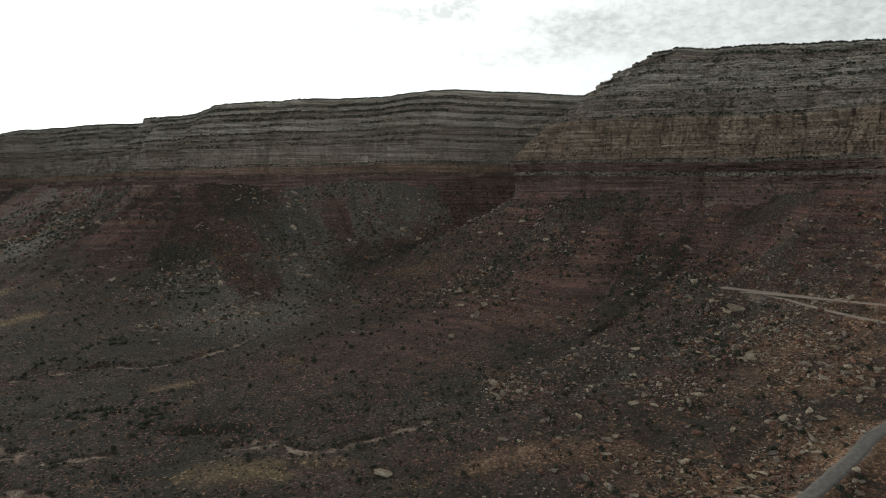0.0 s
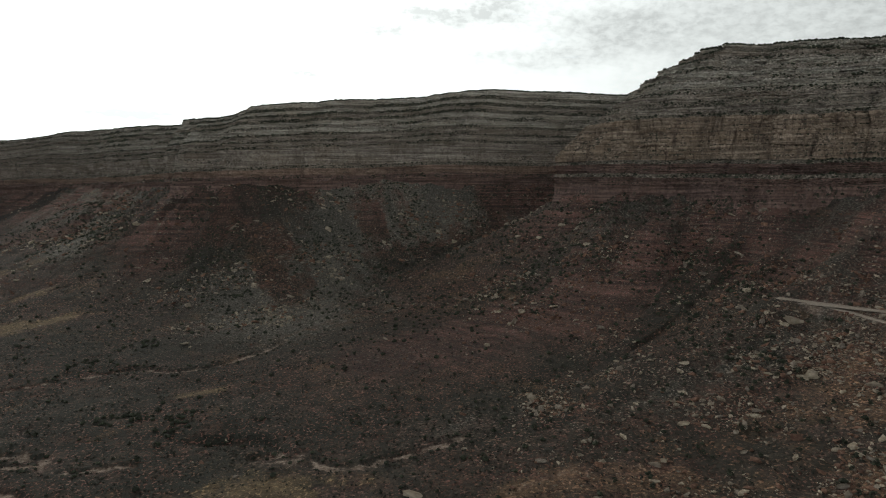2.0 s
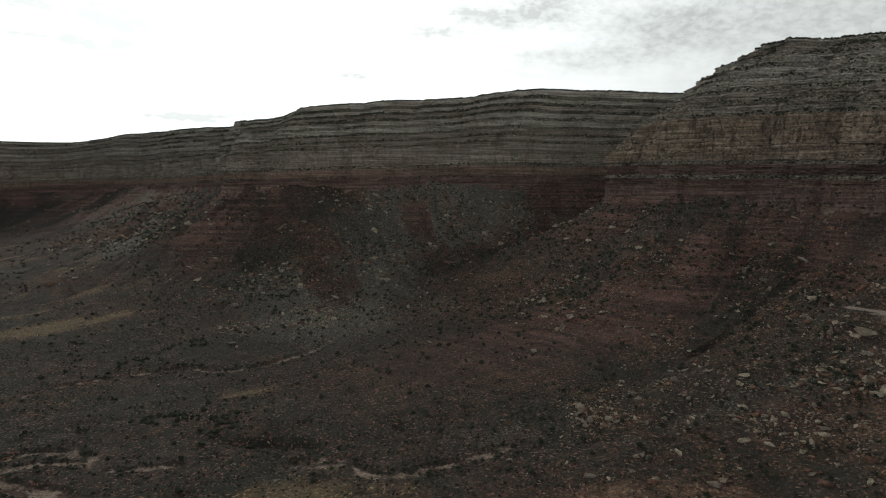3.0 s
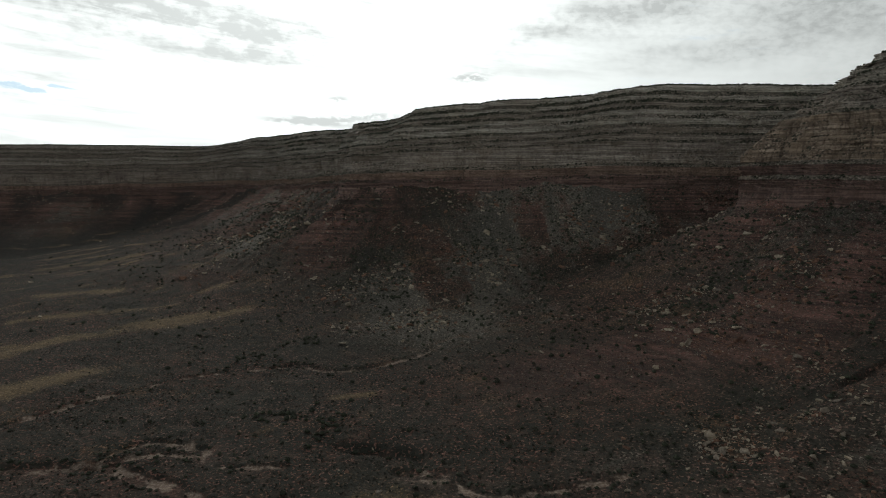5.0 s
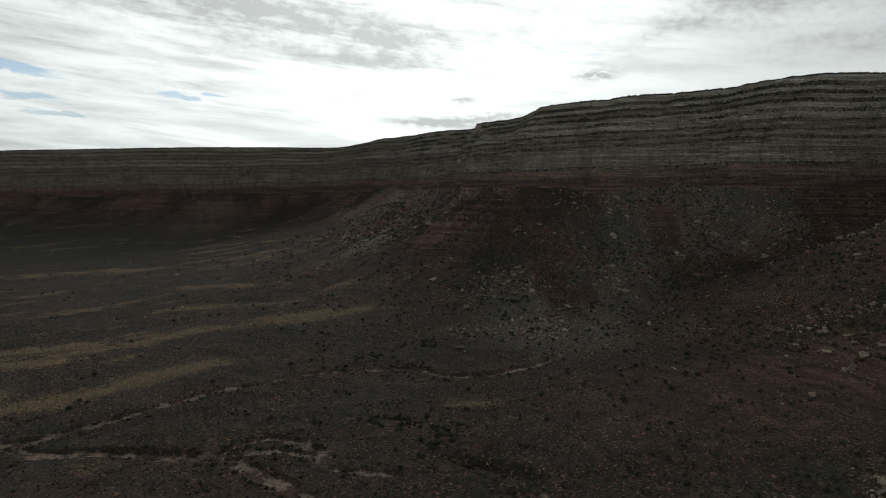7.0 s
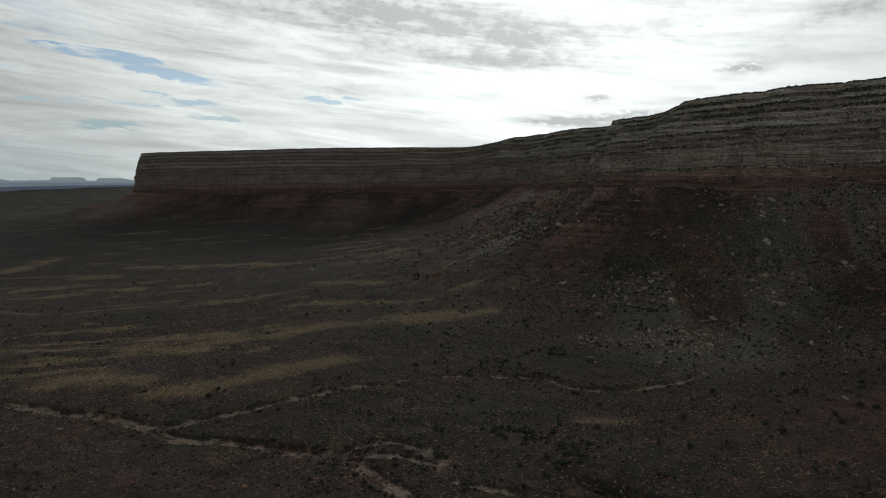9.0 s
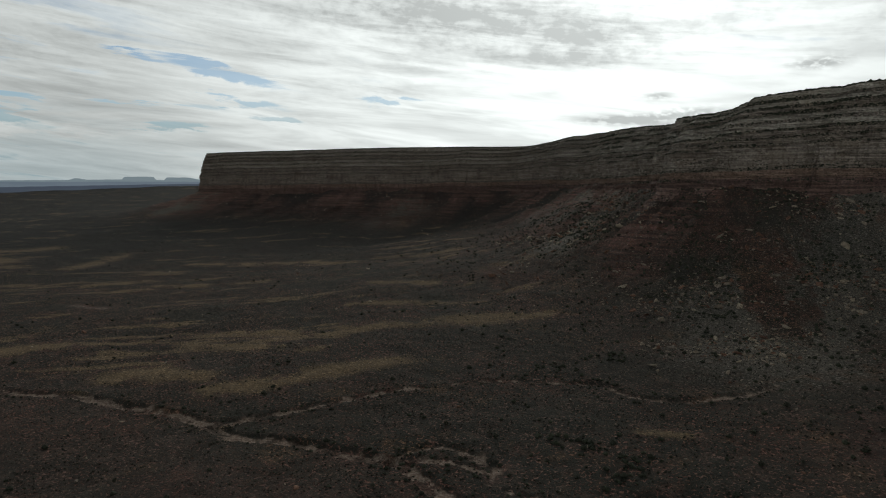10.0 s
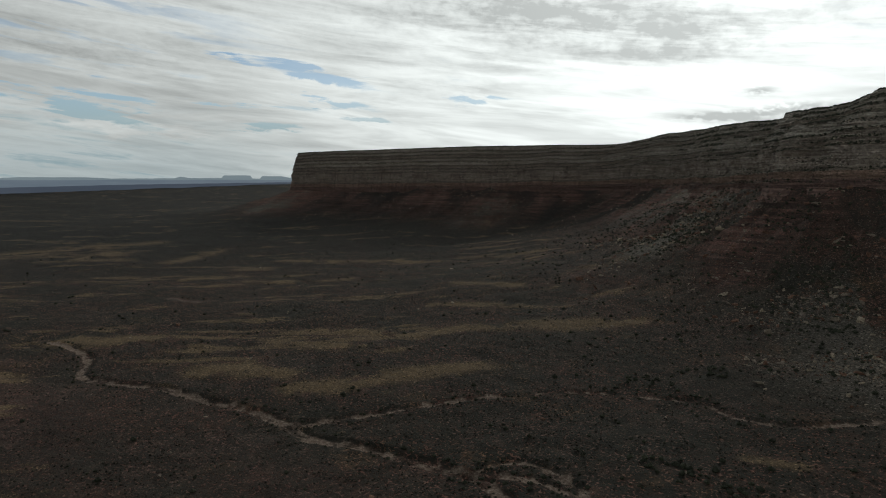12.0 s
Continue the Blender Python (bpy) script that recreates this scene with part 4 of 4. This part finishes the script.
def open_ground(x, y, chance):
    """Keeps the places that lie on open ground, off the roads, each with its own chance; adds the heights."""
    keep = (rng.uniform(0, 1, len(x)) < chance) & ~inside_mesa(x, y)
    for line, half in ROADS:
        keep &= line_distance(x, y, line)[0] > half + 1.5
    x, y = x[keep], y[keep]
    return np.stack([x, y, terrain(x, y)], -1)


ROCKS = [arrays_of(hull_rock(100 + k, (0.42, 0.6, 0.34, 0.7, 0.28)[k % 5])) for k in range(10)]
SMALL_ROCKS = []
for k in range(8):
    bm = bmesh.new()
    bmesh.ops.create_icosphere(bm, subdivisions=1, radius=1.0)
    r = np.random.default_rng(300 + k)
    for v in bm.verts:
        v.co = Vector((v.co.x * r.uniform(0.6, 1.4), v.co.y * r.uniform(0.35, 0.8), v.co.z * r.uniform(0.25, 0.75)))
    SMALL_ROCKS.append(arrays_of(bm))
CLUMPS = [leaf_clump(500 + k) for k in range(8)]
TUFTS = [leaf_clump(600 + k, 4) for k in range(8)]

# rubble on the talus
x, y = np.concatenate([sow(60000, 215, 1150, 1.2), sow(80000, 215, 620, 1.6, (-44, 0)), sow(70000, 560, 1180, 1.6, (-25, 40))], 1)
zone = zones_at(x, y)[0]
patch = np.clip(fbm(x, y, 45, 205, 4, 0.65) * 1.2 + 0.4, 0.03, 1)
foot_far = line_distance(x, y, FOOT)[0]
apron = np.exp(-foot_far / 260)
field = gauss(x, y, [(330, 470), (235, 450), (160, 430), (95, 405), (40, 378)], (75, 65, 40, 28, 16)) + gauss(x, y, [(260, 330), (180, 290), (130, 270)], (60, 55, 40))
chance = np.clip(zone[:, 1] * 0.85 + apron * 0.3 + zone[:, 0] * 0.06 + field * 0.4, 0, 1) * np.clip(patch + 0.1 * field, 0, 1)
places = open_ground(x, y, chance)
sizes = np.clip(0.46 * rng.pareto(2.4, len(places)) + 0.32, 0.32, 2.5) * np.interp(np.hypot(places[:, 0], places[:, 1]), (250, 500, 900), (0.85, 0.95, 1.5))

places[:, 2] += sizes * 0.12
pale = rng.uniform(0, 1, len(places)) < 0.66 - 0.4 * np.clip(zones_at(places[:, 0], places[:, 1])[0][:, 0], 0, 1)
scatter("rubble", "pale grey-tan sandstone rubble strewn over the talus", "rubble", ROCKS, places[pale], sizes[pale], BOULDER, (0.8, 1.3), 0.2)
scatter("rubble", "red-brown stone rubble strewn over the talus", "rubble", ROCKS, places[~pale], sizes[~pale], RED_STONE, (0.8, 1.3), 0.2)

# blocks on the far aprons
x, y = np.concatenate([sow(20000, 1150, 2350, 1.5, (28, 72))], 1)
foot_far = line_distance(x, y, FOOT)[0]
places = open_ground(x, y, np.exp(-foot_far / 130) * np.clip(0.35 + fbm(x, y, 90, 215, 3), 0.05, 1))
sizes = rng.uniform(1.0, 2.6, len(places))
dark = rng.uniform(0, 1, len(places)) < 0.5
scatter("far_rubble", "brown blocks strewn below the far cliffs", "rubble", SMALL_ROCKS, places[dark], sizes[dark], RED_STONE, (0.8, 1.3), 0.2)
scatter("far_rubble", "grey-tan blocks strewn below the far cliffs", "rubble", SMALL_ROCKS, places[~dark], sizes[~dark], BOULDER, (0.8, 1.3), 0.2)

# low shrubs all over the valley
x, y = sow(42000, 205, 800, 1.15)
zone = zones_at(x, y)[0]
cover = np.clip(0.78 + 0.6 * fbm(x, y, 38, 210, 3), 0.15, 1) * (1 - 0.75 * zone[:, 2]) * (1 - 0.93 * np.clip(zone[:, 3] * 1.3, 0, 1)) * (1 - 0.6 * zone[:, 0])
places = open_ground(x, y, cover)
scatter("blackbrush", "low grey-brown desert shrubs dotting the valley floor", "shrubs", TUFTS, places, rng.uniform(0.3, 0.75, len(places)), SAGE, (0.7, 1.2))

# junipers and larger bushes farther off
x, y = np.concatenate([sow(9000, 230, 1900, 1.25), sow(9000, 330, 600, 1.5, (18, 36)), sow(52000, 400, 1250, 1.6, (-30, 56))], 1)
zone = zones_at(x, y)[0]
foot_far = line_distance(x, y, FOOT)[0]
chance = np.clip(0.10 + 0.5 * np.exp(-foot_far / 230) + 0.6 * zone[:, 1] + 0.25 * (fbm(x, y, 70, 220, 3) > 0.35), 0, 1)
chance[18000:] *= np.clip(1.4 * np.exp(-(foot_far[18000:] / 260) ** 2) - 0.12, 0, 1) * np.clip(0.55 + 0.9 * fbm(x, y, 55, 226, 3)[18000:], 0.06, 1)
# thickets on the valley floor
thicket = np.clip(0.55 + 0.8 * fbm(x, y, 18, 228, 3), 0, 1) * np.maximum.reduce([gauss(x, y, [(-240, 388), (-190, 380), (-162, 362)], (12, 16, 10)), gauss(x, y, [(-180, 318), (-165, 305)], (8, 8)), 0.7 * gauss(x, y, [(-330, 470), (-300, 500), (-285, 540)], (10, 14, 12))])
chance[9000:18000] = 0.0
chance[:18000] = np.clip(chance[:18000] + 0.28 * thicket[:18000], 0, 1)
chance = chance * (1 - 0.8 * zone[:, 2]) * (1 - zone[:, 3])
places = open_ground(x, y, chance)
scatter("juniper_scrub", "dark green junipers and bushes on the slopes", "shrubs", CLUMPS, places, rng.uniform(0.6, 1.4, len(places)) ** 1.7 + 0.35, LEAF, (0.8, 1.2))

# bushes along the washes
spots = []
for line, half, _ in WASHES:
    for p, q in zip(line[:-1], line[1:]):
        for _ in range(2):
            side = rng.choice((-1, 1)) * (half + 1.5 + rng.exponential(3.0))
            t = rng.uniform()
            d = (q - p)[:2] / np.hypot(*(q - p)[:2])
            spots.append((p + (q - p) * t)[:2] + np.array((d[1], -d[0])) * side)
spots = np.array(spots)
places = open_ground(spots[:, 0], spots[:, 1], 0.7)
scatter("wash_brush", "dark bushes lining the dry washes", "shrubs", CLUMPS, places, rng.uniform(0.6, 1.5, len(places)), LEAF, (0.7, 1.1))

# trees along the rim and shrubs on the ledges of the cliffs
rim_spots, ledge_spots = [], []
for s, foot, inward, crest, benches in MESAS:
    seen = np.flatnonzero(foot[:, 1] > 330)
    length = s[seen[-1]] - s[seen[0]]
    for reach in np.r_[rng.uniform(2, 60, int(length * 1.0)), rng.uniform(1, 9, int(length * 3.2))]:
        j = rng.choice(seen)
        rim_spots.append((*(crest[j, :2] + inward[j] * reach), crest[j, 2] + 0.2))
    weights = np.array([weight for _, _, weight in benches])
    for k in rng.choice(len(benches), int(length * (11.0 if length < 1500 else 3.0)), p=weights / weights.sum()):
        j, share = rng.choice(seen), rng.uniform(0.05, 1.0)
        low, top, _ = benches[k]
        if noise_grid(s[j] / 34, 2.7 * k, 85) > rng.uniform(-0.5, 0.7):
            ledge_spots.append(low[j] + (top[j] - low[j]) * share)
rim_spots, ledge_spots = np.array(rim_spots), np.array(ledge_spots)
scatter("rim_juniper", "dark junipers fringing the rim of the mesa", "trees", TUFTS, rim_spots, rng.uniform(0.9, 2.3, len(rim_spots)), LEAF, (0.8, 1.4))
scatter("ledge_brush", "dark shrubs on the ledges of the cliff", "shrubs", TUFTS, ledge_spots, rng.uniform(0.6, 1.9, len(ledge_spots)), LEAF, (0.8, 1.2))
pick = rng.uniform(0, 1, len(ledge_spots)) < 0.25
loose = ledge_spots[pick] + rng.normal(0, 1.5, (pick.sum(), 3)) * (1, 1, 0)
scatter("ledge_rubble", "loose pale blocks on the ledges of the cliff", "rubble", SMALL_ROCKS, loose, rng.uniform(0.5, 1.9, len(loose)), BOULDER, (0.8, 1.2), 0.2)

# single boulders that stand out
BOULDERS = [
    (216, 460, 5.5), (219, 373, 3.2), (241, 380, 3.0), (174, 288, 2.4), (144, 274, 2.6), (155, 281, 2.2), (156, 288, 2.0), (124, 272, 1.6), (197, 396, 3.0), (152, 364, 2.4),
    (169, 245, 2.0), (-64, 925, 6.5), (-30, 294, 3.6), (-298, 645, 3.8), (-251, 534, 3.2), (93, 740, 4.5), (30, 553, 4.0), (-11, 624, 4.0), (33, 401, 3.0), (186, 637, 4.0),
    (77, 383, 2.5), (-455, 836, 5.0), (67, 736, 4.0), (7, 504, 2.5), (201, 594, 4.0), (-250, 796, 4.5), (-268, 699, 4.0), (-221, 795, 4.0), (-210, 891, 4.5),
]
extra = []
heaps = [(rng.uniform(80, 320), rng.uniform(225, 480)) for _ in range(22)]
while len(extra) < 250:
    x, y = rng.uniform(60, 330), rng.uniform(225, 500)
    if len(extra) % 3:
        hx, hy = heaps[rng.integers(len(heaps))]
        x, y = hx + rng.normal(0, 9), hy + rng.normal(0, 7)
    ax, ay = np.array([x]), np.array([y])
    if rng.uniform() < 0.25 + zones_at(ax, ay)[0][0, 1] * 0.7 and not any(line_distance(ax, ay, line)[0][0] < half + 4 for line, half in ROADS) and not inside_mesa(ax, ay)[0]:
        extra.append((x, y, float(np.clip(rng.pareto(2.5) * 0.8 + 0.8, 0.8, 2.6))))
BLOCKS = [mesh_of("boulder", v, f, BOULDER) for v, f in ROCKS]
RED_BLOCKS = [mesh_of("boulder", v, f, RED_STONE) for v, f in ROCKS]
for k, (x, y, size) in enumerate(BOULDERS + extra):
    red = k >= len(BOULDERS) and rng.uniform() < 0.3
    ob = new("boulder", (RED_BLOCKS if red else BLOCKS)[k % 10])
    ob.location = x, y, float(terrain(np.array([x]), np.array([y]))[0]) + size * 0.28
    ob.rotation_euler = rng.normal(0, 0.15), rng.normal(0, 0.15), rng.uniform(0, 6.28)
    ob.scale = (size,) * 3
    big = "large pale tan" if size > 3 else "weathered reddish-brown" if red else "angular pale grey-tan"
    tagged(ob, f"{big} sandstone boulder lying on the slope", "boulder", "boulders on the talus")


# single junipers: a short forked trunk and a crown of ragged clumps
def make_juniper(seed):
    r = np.random.default_rng(seed)
    bm = bmesh.new()
    limbs = [((0, 0, -0.3), (r.uniform(-0.15, 0.15), r.uniform(-0.15, 0.15), 0.5), 0.13, 0.09)]
    top = limbs[0][1]
    for turn in r.uniform(0, 1.2) + np.arange(3) * 2.1:
        limbs.append((top, (top[0] + math.cos(turn) * 0.45, top[1] + math.sin(turn) * 0.45, 1.05), 0.08, 0.03))
    for a, b, ra, rb in limbs:
        ring = []
        for p, rad in ((a, ra), (b, rb)):
            ring.append([bm.verts.new((p[0] + math.cos(t) * rad, p[1] + math.sin(t) * rad, p[2])) for t in np.arange(5) * 1.2566])
        for k in range(5):
            bm.faces.new((ring[0][k], ring[0][(k + 1) % 5], ring[1][(k + 1) % 5], ring[1][k]))
    trunk = bpy.data.meshes.new("trunk")
    bm.to_mesh(trunk), bm.free()
    trunk.materials.append(BARK)
    verts, faces, start = [], [], 0
    for k in range(16):
        v, f = CLUMPS[k % 8]
        t, out, z = r.uniform(0, 6.28), r.uniform(0.1, 0.75), r.uniform(0.1, 1.15)
        size = r.uniform(0.22, 0.42) * (1.2 - 0.4 * z)
        verts.append(v * (size, size, size * 0.9) + (math.cos(t) * out * (1.15 - 0.5 * z), math.sin(t) * out * (1.15 - 0.5 * z), z))
        faces.append(f + start)
        start += len(v)
    crown = mesh_of("crown", np.concatenate(verts), np.concatenate(faces), LEAF)
    thing = empty_thing("juniper", "dark green bushy juniper growing on the red slope", "tree", group="junipers in the valley")
    put_part("trunk", trunk, thing)
    put_part("crown", crown, thing)
    return thing


JUNIPERS_NEAR_WASH = [
    (-98, 467, 3.2), (-96, 496, 2.2), (-116, 477, 1.8), (-129, 486, 1.8), (-84, 442, 1.7), (-133, 421, 2.2), (-148, 416, 1.8), (-54, 412, 1.8), (-53, 427, 1.6), (-39, 433, 1.7), (-17, 449, 1.9),
    (-25, 485, 1.7), (-33, 525, 1.8), (18, 506, 1.8), (-6, 356, 2.4), (9, 361, 2.0), (-21, 381, 1.8), (-75, 377, 1.9), (-1, 389, 1.8), (-206, 576, 1.6), (-167, 590, 2.0), (-302, 488, 2.6),
    (-313, 473, 2.0), (-312, 496, 1.8), (-317, 453, 2.0), (-296, 533, 1.8), (-262, 493, 1.8), (-182, 334, 2.2), (-181, 352, 2.2), (-219, 359, 2.0), (-260, 364, 2.2), (-130, 490, 1.6),
]
JUNIPERS_ON_SLOPE = [
    (195, 340, 2.8), (138, 347, 2.2), (221, 342, 2.4), (177, 300, 2.4), (162, 277, 2.2), (135, 319, 1.9), (161, 405, 2.4), (102, 321, 2.0), (174, 253, 2.0), (135, 273, 1.9), (119, 268, 1.9),
    (175, 342, 2.0), (154, 321, 2.0), (31, 360, 2.5), (41, 370, 2.0), (74, 375, 2.0),
]
JUNIPERS_IN_VALLEY = [
    (-321, 493, 1.8), (-418, 303, 2.2), (-295, 358, 2.2), (-592, 260, 1.8), (-325, 447, 1.8), (-349, 382, 1.8), (-310, 561, 1.8), (-853, 527, 2.5), (-847, 538, 2.5), (-886, 435, 2.0),
    (-328, 287, 1.7), (-266, 366, 2.0), (-452, 148, 1.6), (-368, 190, 1.6), (-278, 415, 1.6), (-411, 335, 1.4),
]
grown = []
while len(grown) < 228:
    x, y = (rng.uniform(40, 320), rng.uniform(225, 520)) if len(grown) < 140 else (rng.uniform(-150, 320), rng.uniform(240, 620))
    ax, ay = np.array([x]), np.array([y])
    if rng.uniform() < 0.35 + 0.4 * zones_at(ax, ay)[0][0, 1] and not inside_mesa(ax, ay)[0] and not any(line_distance(ax, ay, line)[0][0] < half + 4 for line, half in ROADS):
        grown.append((x, y, rng.uniform(1.2, 2.5)))
kinds = [make_juniper(900 + k) for k in range(5)]
used = set()
for k, (x, y, size) in enumerate(JUNIPERS_NEAR_WASH + JUNIPERS_ON_SLOPE + JUNIPERS_IN_VALLEY + grown):
    kind = kinds[k % 5]
    tree = copy_thing(kind, Matrix.Identity(4)) if k % 5 in used else kind
    used.add(k % 5)
    tree.location = x, y, float(terrain(np.array([x]), np.array([y]))[0])
    tree.rotation_euler = 0, 0, rng.uniform(0, 6.28)
    tree.scale = (size * 0.95, size * 0.95, size * rng.uniform(0.75, 1.0))
